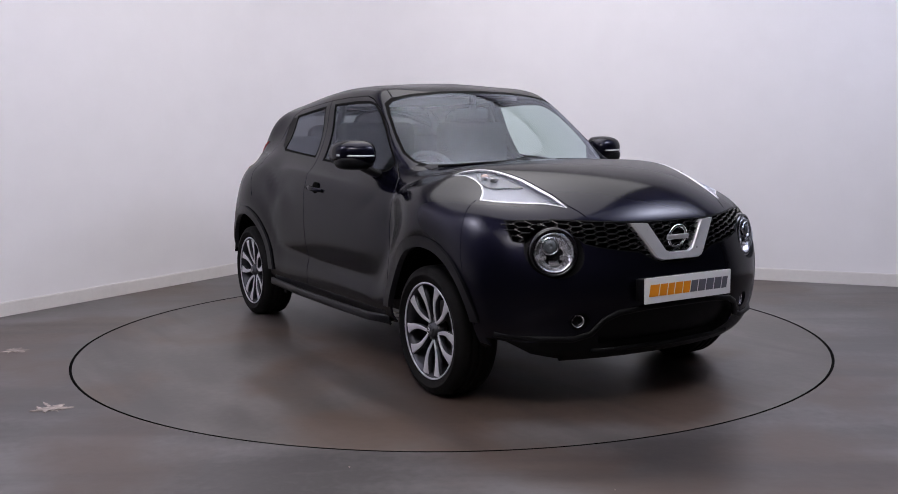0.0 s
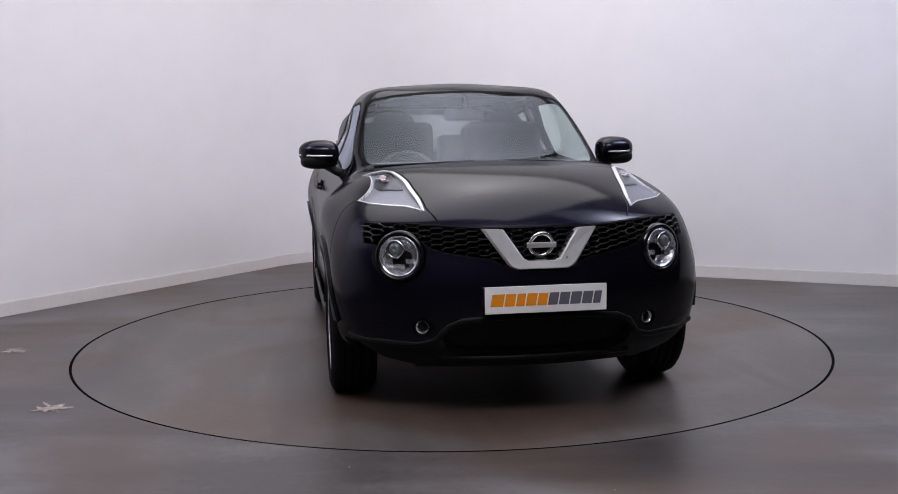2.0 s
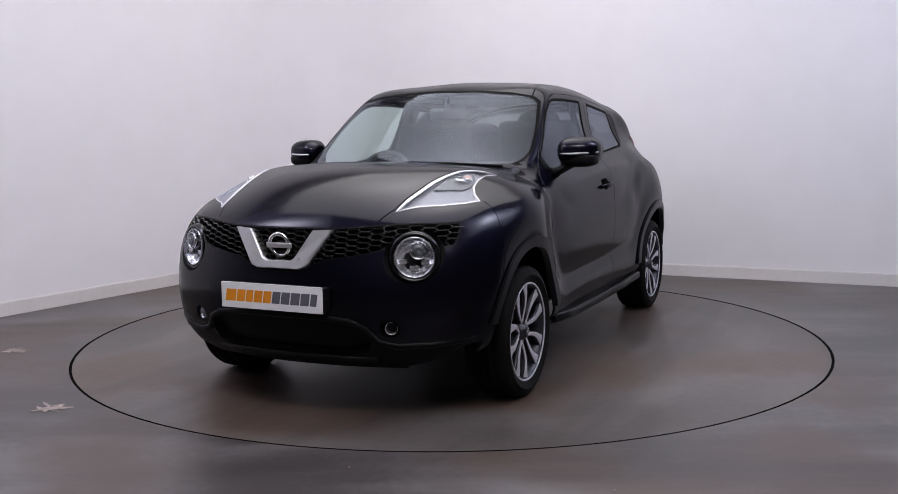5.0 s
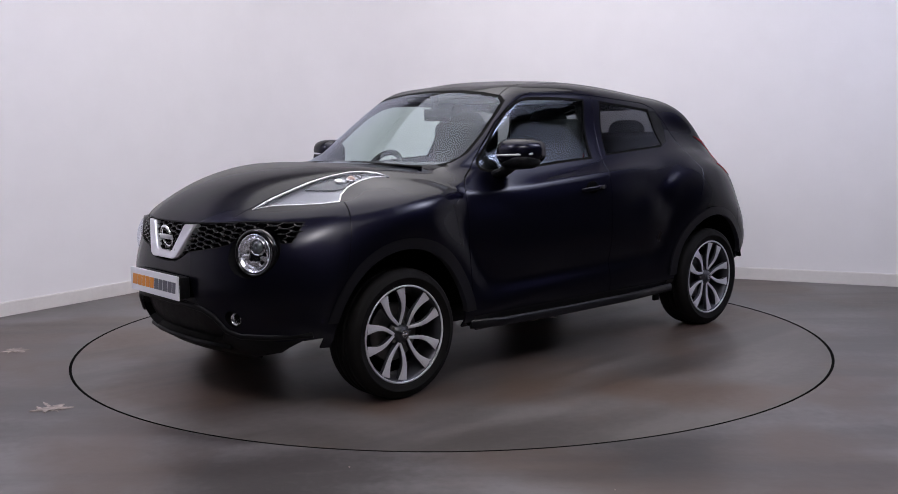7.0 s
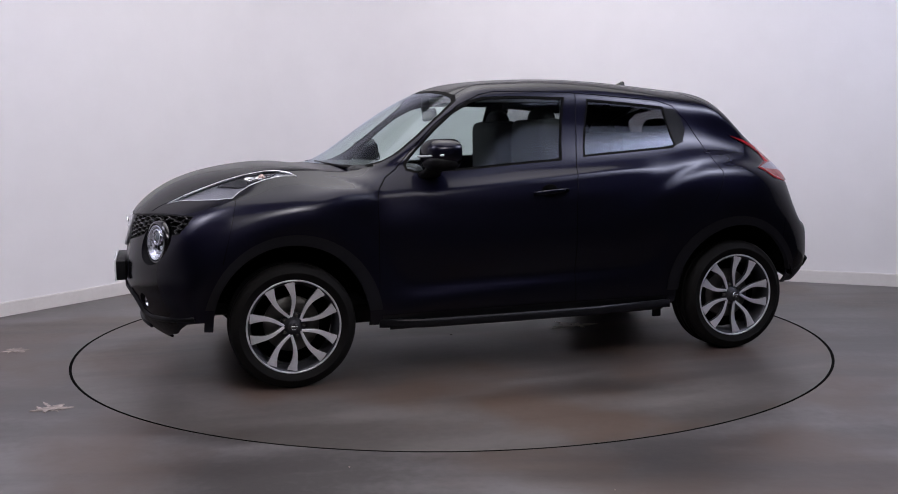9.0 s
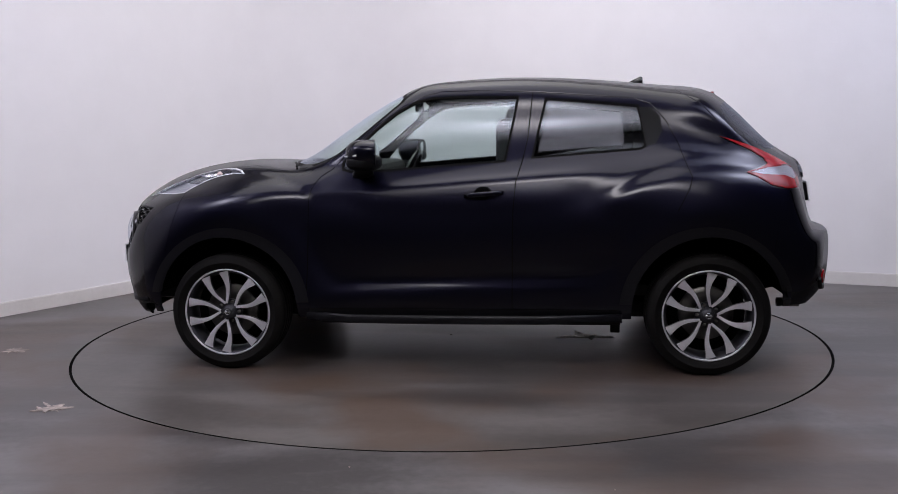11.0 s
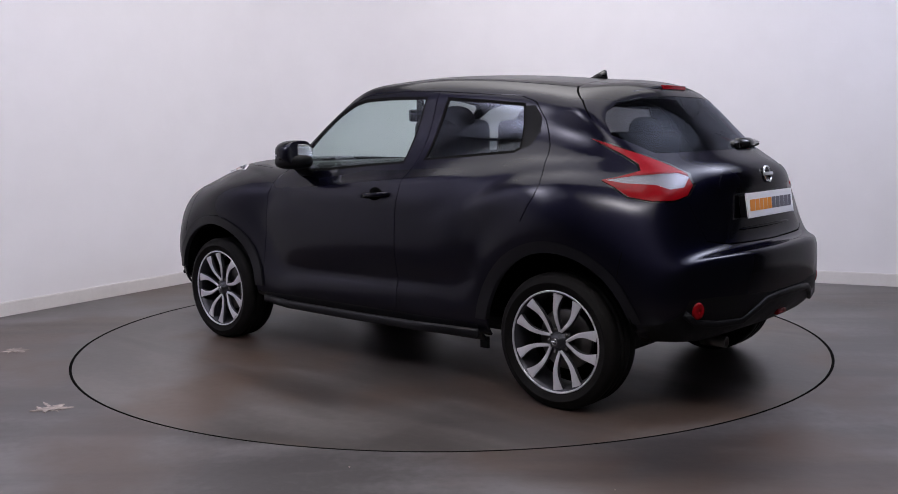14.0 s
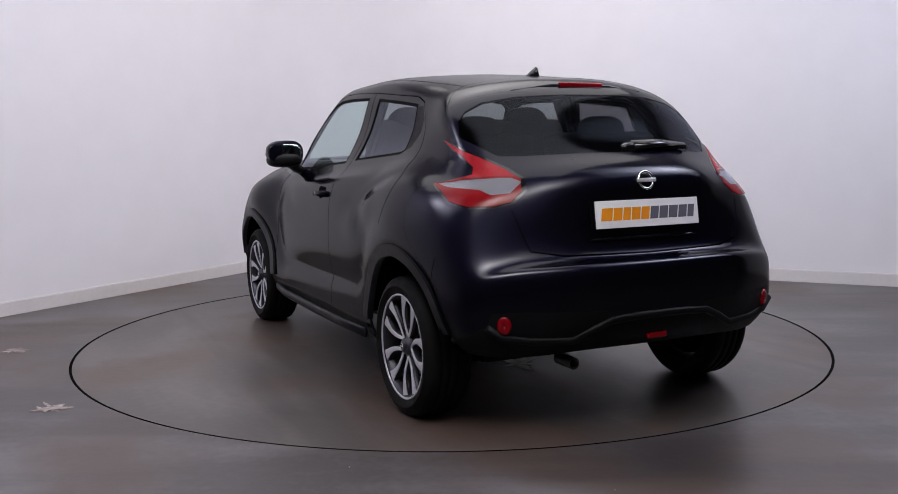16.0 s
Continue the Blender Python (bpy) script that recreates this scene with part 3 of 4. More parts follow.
DOOR_B = [(-.371, 1.458), (-.345, 1.211), (-.32, 1.102), (-.286, .99), (-.272, .844), (-.268, .658), (-.265, .325)]
DOOR_R = [(-.371, 1.458), (-.888, 1.418), (-.985, 1.385), (-1.064, 1.294), (-1.122, 1.177), (-1.155, 1.065), (-1.175, 1.01), (-1.160, .955), (-1.10, .84), (-.90, .60), (-.83, .45), (-.81, .325)]
cut("front_door", "xz", DOOR_F + DOOR_B[1:], lambda c: c.y > .5)
cut("rear_door", "xz", DOOR_R + DOOR_B[::-1][:-1], lambda c: c.y > .5)
GLASS_F = [(.640, 1.085), (.626, 1.104), (.462, 1.266), (.357, 1.350), (.253, 1.405), (.169, 1.424), (-.013, 1.429), (-.286, 1.423), (-.222, 1.101), (.038, 1.084), (.365, 1.058), (.600, 1.052), (.635, 1.062)]
GLASS_R = [(-.446, 1.412), (-.71, 1.390), (-.915, 1.369), (-.932, 1.30), (-.950, 1.170), (-.925, 1.157), (-.659, 1.138), (-.376, 1.117)]
cut("front_window_trim", "xz", swell(GLASS_F, .013), lambda c: c.y > .5)
cut("front_window", "xz", GLASS_F, lambda c: c.y > .5)
cut("rear_window_trim", "xz", swell(GLASS_R, .013), lambda c: c.y > .5)
cut("rear_window", "xz", GLASS_R, lambda c: c.y > .5)
cut("handle_panel", "xz", [(-.925, 1.368), (-.985, 1.368), (-1.035, 1.317), (-1.045, 1.245), (-1.01, 1.178), (-.96, 1.160), (-.945, 1.25)], lambda c: c.y > .5)
SCREEN = [(-.05, 1.090), (.39, 1.087), (.60, 1.082), (.64, 1.10), (.652, 1.14), (.636, 1.23), (.604, 1.345), (.578, 1.41), (.540, 1.437), (.42, 1.459), (.24, 1.476), (-.05, 1.483)]
cut("screen_trim", "yz", swell(SCREEN, .012), lambda c: .15 < c.x < 1.06)
cut("windscreen", "yz", SCREEN, lambda c: .15 < c.x < 1.06)
cut("roof", "xy", [(.36, -.05), (.36, .30), (.315, .535), (.20, .513), (.12, .497), (-.33, .492), (-.80, .487), (-1.135, .475), (-1.15, .30), (-1.15, -.05)], lambda c: c.z > 1.38, over=["side_frame"])
BACKLIGHT = [(-.05, 1.405), (.135, 1.405), (.35, 1.396), (.50, 1.372), (.585, 1.330), (.625, 1.285), (.645, 1.22), (.60, 1.183), (.545, 1.140), (.48, 1.140), (.25, 1.147), (-.05, 1.150)]
cut("tailgate", "yz", [(-.05, 1.15), (.25, 1.147), (.48, 1.140), (.545, 1.140), (.60, 1.05), (.585, .935), (.561, .855), (.534, .764), (.40, .742), (-.05, .737)], REAR)
cut("tail_spoiler", "yz", [(-.05, 1.6), (.7, 1.6), (.66, 1.22), (.645, 1.22), (.625, 1.285), (.585, 1.330), (.50, 1.372), (.35, 1.396), (.135, 1.405), (-.05, 1.405)], lambda c: c.x < -1.14, over=["side_frame", "quarter_panel"])
cut("back_window", "yz", BACKLIGHT, REAR)
HOOD = [(2.2, -.05), (2.2, .425), (1.905, .425), (1.82, .458), (1.73, .468), (1.635, .485), (1.54, .498), (1.45, .518), (1.35, .543), (1.27, .58), (1.21, .617), (.96, .655), (.90, .61), (.975, .45), (1.04, .25), (1.06, -.05)]
cut("hood", "xy", HOOD, lambda c: c.z > .851)
cut("cowl", "xy", [(1.06, -.05), (1.04, .25), (.975, .45), (.90, .61), (.80, .66), (.80, -.05)], lambda c: 1.0 < c.z < 1.15, over=["side_frame", "front_fender"])
LAMP = [(1.825, .470), (1.73, .480), (1.635, .497), (1.54, .510), (1.45, .530), (1.35, .555), (1.285, .590), (1.235, .635), (1.205, .675), (1.28, .650), (1.36, .650), (1.44, .662), (1.495, .690), (1.53, .728), (1.60, .687), (1.677, .614), (1.75, .532)]
cut("lamp_surround", "xy", swell(LAMP, .005), lambda c: c.z > .86)
cut("lamp", "xy", LAMP, lambda c: c.z > .86)
GRILLE = [(-.05, .838), (.21, .838), (.354, .845), (.543, .856), (.722, .853), (.731, .814), (.728, .772), (.697, .767), (.653, .800), (.588, .828), (.52, .806), (.463, .757), (.405, .741), (.311, .725), (.217, .712), (.146, .675), (.10, .660), (-.05, .656)]
cut("grille_surround", "yz", swell(GRILLE, .006), FRONT)
cut("grille", "yz", GRILLE, FRONT)
HEAD_Y, HEAD_Z = .590, .720
cut("head_bezel", "yz", ellipse(HEAD_Y, HEAD_Z, .116, .109, 32), FRONT)
cut("fog_bezel", "yz", ellipse(.503, .420, .042, .040, 20), FRONT)
cut("intake", "yz", [(-.05, .462), (.24, .460), (.36, .435), (.425, .375), (.40, .315), (.30, .285), (-.05, .285)], FRONT)
cut("front_skirt", "yz", [(-.05, .285), (.30, .285), (.40, .315), (.425, .350), (.52, .345), (.68, .325), (.95, .36), (.95, .1), (-.05, .1)], lambda c: c.x > 1.6)
cut("rear_skirt", "yz", [(-.05, .515), (.20, .515), (.30, .525), (.60, .535), (.715, .53), (.735, .48), (.80, .42), (.95, .40), (.95, .1), (-.05, .1)], lambda c: c.x < -1.62)
cut("tail_lamp_surround", "xz", swell([(-1.335, 1.208), (-1.43, 1.180), (-1.547, 1.135), (-1.65, 1.088), (-1.724, 1.047), (-1.756, 1.0), (-1.757, .958), (-1.737, .942), (-1.67, .941), (-1.585, .958), (-1.515, 1.0), (-1.455, 1.026), (-1.51, 1.038), (-1.580, 1.064), (-1.560, 1.095), (-1.49, 1.137), (-1.411, 1.174)], .007), lambda c: c.y > .35 and c.x < -1.2)
cut("tail_lamp", "xz", [(-1.335, 1.208), (-1.43, 1.180), (-1.547, 1.135), (-1.65, 1.088), (-1.724, 1.047), (-1.756, 1.0), (-1.757, .958), (-1.737, .942), (-1.67, .941), (-1.585, .958), (-1.515, 1.0), (-1.455, 1.026), (-1.51, 1.038), (-1.580, 1.064), (-1.560, 1.095), (-1.49, 1.137), (-1.411, 1.174)], lambda c: c.y > .35 and c.x < -1.2)
cut("tail_lamp_top", "xz", [(-1.325, 1.215), (-1.43, 1.190), (-1.547, 1.145), (-1.66, 1.10), (-1.77, 1.05), (-1.72, 1.055), (-1.66, 1.058), (-1.575, 1.050), (-1.535, 1.070), (-1.48, 1.105), (-1.39, 1.150)], lambda c: c.y > .35 and c.x < -1.2, over=["tail_lamp"])
cut("reversing_lamp", "xz", [(-1.470, 1.026), (-1.566, 1.044), (-1.698, 1.053), (-1.735, 1.036), (-1.740, .992), (-1.711, .984), (-1.661, 1.004), (-1.542, 1.012)], lambda c: c.y > .35 and c.x < -1.2, over=["tail_lamp"])
# shut lines
HIGHSIDE = lambda c: c.y > .5
seam("xz", DOOR_F, HIGHSIDE), seam("xz", DOOR_B, HIGHSIDE), seam("xz", DOOR_R[:-3], HIGHSIDE)
seam("xz", [(.834, .325), (-.81, .325)], SIDE, .005)
seam("xz", [(1.515, .935), (1.55, .80), (1.595, .63)], lambda c: c.x > 1.3 and c.y > .6, .005)
seam("xz", [(-1.60, .73), (-1.58, .62)], lambda c: c.x < -1.3 and c.y > .6, .005)
seam("xy", HOOD[2:12], lambda c: c.z > .86, .006)
seam("yz", [(.583, .930), (.561, .855), (.534, .764), (.40, .742), (-.01, .737)], REAR, .007)
cut("garnish", "yz", [(-.05, 1.085), (.154, 1.080), (.30, 1.064), (.355, 1.045), (.385, 1.01), (.395, .985), (.36, .980), (-.05, .980)], REAR)
seam("xy", [(.315, .535), (.20, .513), (.12, .497), (-.33, .492), (-.80, .487), (-1.135, .475)], lambda c: c.z > 1.35, .007)
seam("xy", [(-1.135, .48), (-1.15, .30), (-1.15, -.01)], lambda c: c.z > 1.35, .005)
seam("xz", [(-1.137, 1.455), (-1.245, 1.38), (-1.315, 1.30)], lambda c: c.y > .4, .006)
cut("hole", "yz", [(.60, .335), (.80, .345), (.95, .345), (.95, .1), (.60, .1)], lambda c: c.x < -1.62)
cut("hole", "yz", [(.52, .235), (.66, .27), (.76, .33), (.95, .37), (.95, .1), (.52, .1)], lambda c: c.x > 1.62)
# wheel arches
for x in (AXLE, -AXLE):
    cut("front_arch" if x > 0 else "rear_arch", "xz", ellipse(x - .012 * (1 if x > 0 else -1), HUB_Z, .440, .452, 56), lambda c: c.y > .45 and c.z < .9)
    cut("hole", "xz", ellipse(x, HUB_Z, .388, .402, 56), lambda c: c.y > .3 and c.z < .9)
    cut("hole", "xz", [(x - .50, .275 if x > 0 else .335), (x - .50, -.1), (x, -.1), (x, .275 if x > 0 else .335)], lambda c: c.y > .45 and c.z < .9)
    cut("hole", "xz", [(x, .29 if x > 0 else .275), (x, -.1), (x + .44, -.1), (x + .44, .29 if x > 0 else .275)], lambda c: c.y > .45 and c.z < .9)
    cut("hole", "xz", [(x - .36, .30), (x - .36, -.1), (x + .36, -.1), (x + .36, .30)], lambda c: c.y > .3 and c.z < .9)
cut("front_bumper", "xz", [(AXLE, .41), (AXLE, .1), (1.9, .1), (1.9, .41)], lambda c: c.y > .45, over=["front_arch"])
cut("front_fender", "xz", [(.7, .36), (.7, .1), (AXLE, .1), (AXLE, .36)], lambda c: c.y > .45, over=["front_arch"])
cut("rear_bumper", "xz", [(-AXLE, .43), (-AXLE, .1), (-1.9, .1), (-1.9, .43)], lambda c: c.y > .45, over=["rear_arch"])
cut("quarter_panel", "xz", [(-.7, .36), (-.7, .1), (-AXLE, .1), (-AXLE, .36)], lambda c: c.y > .45, over=["rear_arch"])


def panel(name, push=0.0, rim=0.012, side=1, both=False):
    """The faces of a panel as a bmesh of their own, pushed along the normal, with folded edges."""
    want = NAMES[name]
    out = bmesh.new()
    vm, normals = {}, {}

    def take(s):
        vm.clear()
        for f in half.faces:
            if f[PID] != want:
                continue
            vs = []
            for v in f.verts:
                k = v.index
                if k not in vm:
                    n = skin_normal(v.co)
                    p = v.co + n * push
                    nv = out.verts.new((p.x, p.y * s, p.z))
                    normals[nv] = Vector((n.x, n.y * s, n.z))
                    vm[k] = nv
                vs.append(vm[k])
            if s < 0:
                vs.reverse()
            try:
                out.faces.new(vs)
            except ValueError:
                pass

    half.verts.index_update()
    for s in ((1, -1) if both else (side,)):
        take(s)
    if both:
        mid = [v for v in out.verts if abs(v.co.y) < 1e-4]
        keep = {v: normals[v] for v in out.verts}
        bmesh.ops.remove_doubles(out, verts=mid, dist=2e-4)
        normals = {v: keep[v] for v in out.verts if v in keep}
    if rim:
        edges = [e for e in out.edges if e.is_boundary and (abs(e.verts[0].co.y) > 1e-3 or abs(e.verts[1].co.y) > 1e-3)]
        old = {v: normals[v] for e in edges for v in e.verts}
        res = bmesh.ops.extrude_edge_only(out, edges=edges)
        fresh = [g for g in res["geom"] if isinstance(g, bmesh.types.BMVert)]
        lookup = {tuple(round(c, 5) for c in v.co): n for v, n in old.items()}
        for v in fresh:
            n = lookup.get(tuple(round(c, 5) for c in v.co), Vector((0, 0, 1)))
            normals[v] = n
            v.co = v.co - n * rim
    out.verts.index_update()
    order = sorted(out.verts, key=lambda v: v.index)
    return out, [normals.get(v, Vector((0, 0, 1))) for v in order]


def panel_part(label_name, cutname, material, parent, push=0.0, rim=0.012, side=1, both=False, label=""):
    bm, normals = panel(cutname, push, rim, side, both)
    ob = part(label_name, bm, material, parent, label)
    ob.data.normals_split_custom_set_from_vertices([tuple(n) for n in normals])
    return ob


# ---------------------------------------------------------------- the car: panels
car = new("car")
tagged(car, "glossy blue-black five-door crossover car parked on the turntable", "car")
panel_part("hood", "hood", PAINT, car, both=True)
panel_part("roof", "roof", PAINT, car, both=True)
gate = panel_part("tailgate", "tailgate", PAINT, car, both=True)
panel_part("gate_garnish", "garnish", PAINT, gate, both=True, push=.007, rim=.02, label="raised garnish over the number plate")
panel_part("front_bumper", "front_bumper", PAINT, car, both=True)
panel_part("rear_bumper", "rear_bumper", PAINT, car, both=True)
panel_part("front_skirt", "front_skirt", TRIM, car, both=True, label="matt black lower bumper skirt")
panel_part("rear_skirt", "rear_skirt", TRIM, car, both=True, label="matt black lower rear bumper")
panel_part("front_intake", "intake", TRIM, car, both=True, push=-.035, rim=-.035, label="dark recessed lower air intake")
panel_part("shut_line", "gap", PIT, car, both=True, push=-.007, rim=0)
panel_part("windscreen_seal", "screen_trim", SEAL, car, both=True, push=-.001)
screen = panel_part("windscreen", "windscreen", WINDSCREEN, car, both=True, push=-.002, rim=.004, label="clear green-tinted windscreen")
back = panel_part("rear_windscreen", "back_window", BACKGLASS, car, both=True, push=-.002, rim=.004, label="dark privacy-glass rear window")
spoiler = panel_part("spoiler", "tail_spoiler", PAINT, car, both=True)
panes = [screen, back]
for s in (1, -1):
    panel_part("side_frame", "side_frame", PAINT, car, side=s)
    panel_part("cowl", "cowl", TRIM, car, side=s, push=-.006, label="matt black plastic scuttle panel")
    panel_part("front_fender", "front_fender", PAINT, car, side=s)
    panel_part("rear_quarter_panel", "quarter_panel", PAINT, car, side=s)
    panel_part("sill", "sill_panel", FLARE, car, side=s, label="satin dark plastic side sill")
    for n, who in (("front", "front_door"), ("rear", "rear_door")):
        door = panel_part(who, who, PAINT, car, side=s)
        panel_part("window_trim", n + "_window_trim", SEAL, door, side=s, push=-.001, label="black window surround")
        panes.append(panel_part("window", n + "_window", SIDEGLASS if n == "front" else PRIVACY, door, side=s, push=-.004, rim=.004,
                                label="lightly tinted door glass" if n == "front" else "dark privacy door glass"))
        panel_part("wheel_arch", n + "_arch", FLARE, car, side=s, push=.013, rim=.03, label="rounded wheel arch flare")
    panel_part("rear_door_grip", "handle_panel", TRIM, door, side=s, push=-.002, rim=.004, label="gloss black hidden door grip")
    # lamp on the wing: clear cover, bright housing, dark inner tray
    cover = panel_part("wing_lamp", "lamp", CLEAR, car, side=s, push=.001, rim=.006, label="clear boomerang-shaped lamp on the wing")
    panes.append(cover)
    panel_part("lamp_housing", "lamp", LAMPHOUSE, cover, side=s, push=-.014, rim=-.014, label="satin silver lamp housing")
    panel_part("lamp_edge", "lamp_surround", SATIN, cover, side=s, push=.001, rim=.012)
    # rear lamp
    tl = panel_part("tail_lamp", "tail_lamp", RED, car, side=s, push=.006, rim=.02, label="red boomerang-shaped tail lamp")
    panel_part("lamp_blade", "tail_lamp_top", PINK, tl, side=s, push=.006, rim=.02, label="paler red upper blade of the lamp")
    panel_part("reversing_lens", "reversing_lamp", REVERSE, tl, side=s, push=.003, rim=.02, label="silver inner part of the lamp")
    panes.append(panel_part("lens", "reversing_lamp", CLEAR, tl, side=s, push=.007, rim=.004, label="clear lens"))
    panel_part("lamp_seal", "tail_lamp_surround", GLOSS, tl, side=s, push=.001, rim=.012)
    panel_part("headlamp_bezel", "head_bezel", TRIM, car, side=s, push=-.045, rim=-.045, label="dark headlamp recess")
    panel_part("fog_lamp_bezel", "fog_bezel", TRIM, car, side=s, push=-.03, rim=-.03)
panel_part("grille_edge", "grille_surround", TRIM, car, both=True, push=-.002)
grille = panel_part("grille", "grille", PIT, car, both=True, push=-.05, rim=-.05, label="black honeycomb radiator grille")
for p in panes:
    p.visible_shadow = False


# ---------------------------------------------------------------- grille mesh, badge and chrome
def nose_x(y, z):
    hit = TREE.ray_cast(Vector((3, y, z)), Vector((-1, 0, 0)))
    return hit[0].x if hit[0] else 1.7


def hexagon(y, z, ry, rz):
    return [(y + ry * math.cos(math.pi / 3 * k), z + rz * math.sin(math.pi / 3 * k)) for k in range(6)]


def grille_mesh():
    """Honeycomb bars that lie 14 mm behind the bumper's face."""
    bars = []
    edges = set()
    dy, dz = .032, .0132
    for col in range(-25, 26):
        for row in range(-2, 14):
            y, z = col * dy * 1.5, .655 + row * dz * 2 * .87 + (dz * .87 if col % 2 else 0)
            h = [(round(a, 4), round(b, 4)) for a, b in hexagon(y, z, dy, dz)]
            for p, q in zip(h, h[1:] + h[:1]):
                edges.add(tuple(sorted((p, q))))
    for p, q in sorted(edges):
        m = ((p[0] + q[0]) / 2, (p[1] + q[1]) / 2)
        if inside(GRILLE, abs(m[0]), m[1]) and not inside(ellipse(HEAD_Y, HEAD_Z, .118, .111), abs(m[0]), m[1]):
            a = (nose_x(*p) - .016, *p)
            b = (nose_x(*q) - .016, *q)
            if (Vector(a) - Vector(b)).length < .08:
                flat = abs(p[1] - q[1]) < .002
                bars.append(sweep([a, b], .0075 if flat else .005, .022, (1, 0, 0)))
    return join(*bars)


part("grille_mesh", grille_mesh(), MESH, grille, smooth=False)


def v_bar():
    """The chrome V round the badge, one bent bar."""
    inner = [(-.160, .832), (-.090, .727), (-.078, .710), (-.056, .700), (.056, .700), (.078, .710), (.090, .727), (.160, .832)]
    outer = [(-.252, .836), (-.150, .690), (-.138, .677), (-.112, .666), (.112, .666), (.138, .677), (.150, .690), (.252, .836)]
    bm = bmesh.new()
    rows = []
    for (a, b), (c, d) in zip(inner, outer):
        n1 = nose_x(a, b)
        n2 = nose_x(c, d)
        rows.append([bm.verts.new(p) for p in ((n1 - .04, a, b), (n1 + .006, a, b), (n1 + .012, a * .93 + c * .07, b * .93 + d * .07), (n2 + .016, a * .12 + c * .88, b * .12 + d * .88), (n2 + .008, c, d), (n2 - .02, c, d))])
    for r1, r2 in zip(rows, rows[1:]):
        for k in range(5):
            bm.faces.new((r1[k], r1[k + 1], r2[k + 1], r2[k]))
    bm.faces.new(rows[0]), bm.faces.new(rows[-1][::-1])
    bmesh.ops.recalc_face_normals(bm, faces=bm.faces[:])
    return bm


part("chrome_bar", v_bar(), SATIN, grille, "broad chrome V round the badge", smooth=False)


def badge(parent, m, r):
    ring = lathe([(r, .0), (r * .97, .006), (r * .86, .008), (r * .73, .006), (r * .71, 0)], 48)
    bar = box(r * 2.2, .010, r * .38, (0, .006, 0), .002)
    bmesh.ops.transform(ring, matrix=m, verts=ring.verts)
    bmesh.ops.transform(bar, matrix=m, verts=bar.verts)
    ob = part("badge", ring, CHROME, parent, "round chrome badge with a crossbar")
    part("badge_bar", bar, SATIN, ob)
    return ob


# a badge is drawn in its x-z plane and faces +y
badge(grille, Matrix.Translation((2.028, 0, .767)) @ Matrix.Rotation(radians(-90), 4, "Z") @ Matrix.Rotation(radians(-12), 4, "X"), .058)
rear = TREE.ray_cast(Vector((-3, 0, 1.034)), Vector((1, 0, 0)))[0].x
badge(car, Matrix.Translation((rear - .010, 0, 1.034)) @ Matrix.Rotation(radians(90), 4, "Z") @ Matrix.Rotation(radians(14), 4, "X"), .042)


def plate(m, holder):
    """A number plate that bears only two blocks of slanted marks, orange and grey; drawn in its x-z plane, facing -y."""
    b = box(.524, .008, .113, (0, 0, 0), .002)
    bmesh.ops.transform(b, matrix=m, verts=b.verts)
    ob = part("number_plate", b, WHITE, car, "white plate printed with orange and grey marks", smooth=False)
    h = box(.53, holder, .10, (0, holder / 2 + .004, 0), .004)
    bmesh.ops.transform(h, matrix=m, verts=h.verts)
    part("plate_holder", h, TRIM, ob)
    x = -.240
    widths = (.056, .046, .040, .046, .044, .044, .046, .048, .046, .036)
    for i, w in enumerate(w * 1.06 for w in widths):
        z = .052
        k = bmesh.new()
        lean = .009
        q = [(x, -z / 2), (x + w - .006, -z / 2), (x + w - .006 + lean, z / 2), (x + lean, z / 2)]
        lo = [k.verts.new((a, -.0042, c)) for a, c in q]
        hi = [k.verts.new((a, -.0052, c)) for a, c in q]
        k.faces.new(hi)
        for a in range(4):
            k.faces.new((lo[a], lo[(a + 1) % 4], hi[(a + 1) % 4], hi[a]))
        bmesh.ops.recalc_face_normals(k, faces=k.faces[:])
        bmesh.ops.transform(k, matrix=m, verts=k.verts)
        part("printed_mark", k, ORANGE if i < 5 else GREY, ob, smooth=False)
        x += w
    return ob


plate(Matrix.Translation((2.106, 0, .548)) @ Matrix.Rotation(radians(90), 4, "Z"), .05)
plate(Matrix.Translation((-1.890, 0, .900)) @ Matrix.Rotation(radians(-90), 4, "Z") @ Matrix.Rotation(radians(-9), 4, "X"), .03)


# ---------------------------------------------------------------- headlamps and fog lamps
def round_lamp(m, r, s):
    bowl = lathe([(.004, -.045), (r * .5, -.038), (r * .88, -.012), (r * .95, .004), (r, .004), (r * 1.02, -.02), (r * .6, -.055), (.004, -.058)], 40)
    bmesh.ops.transform(bowl, matrix=m, verts=bowl.verts)
    return bowl


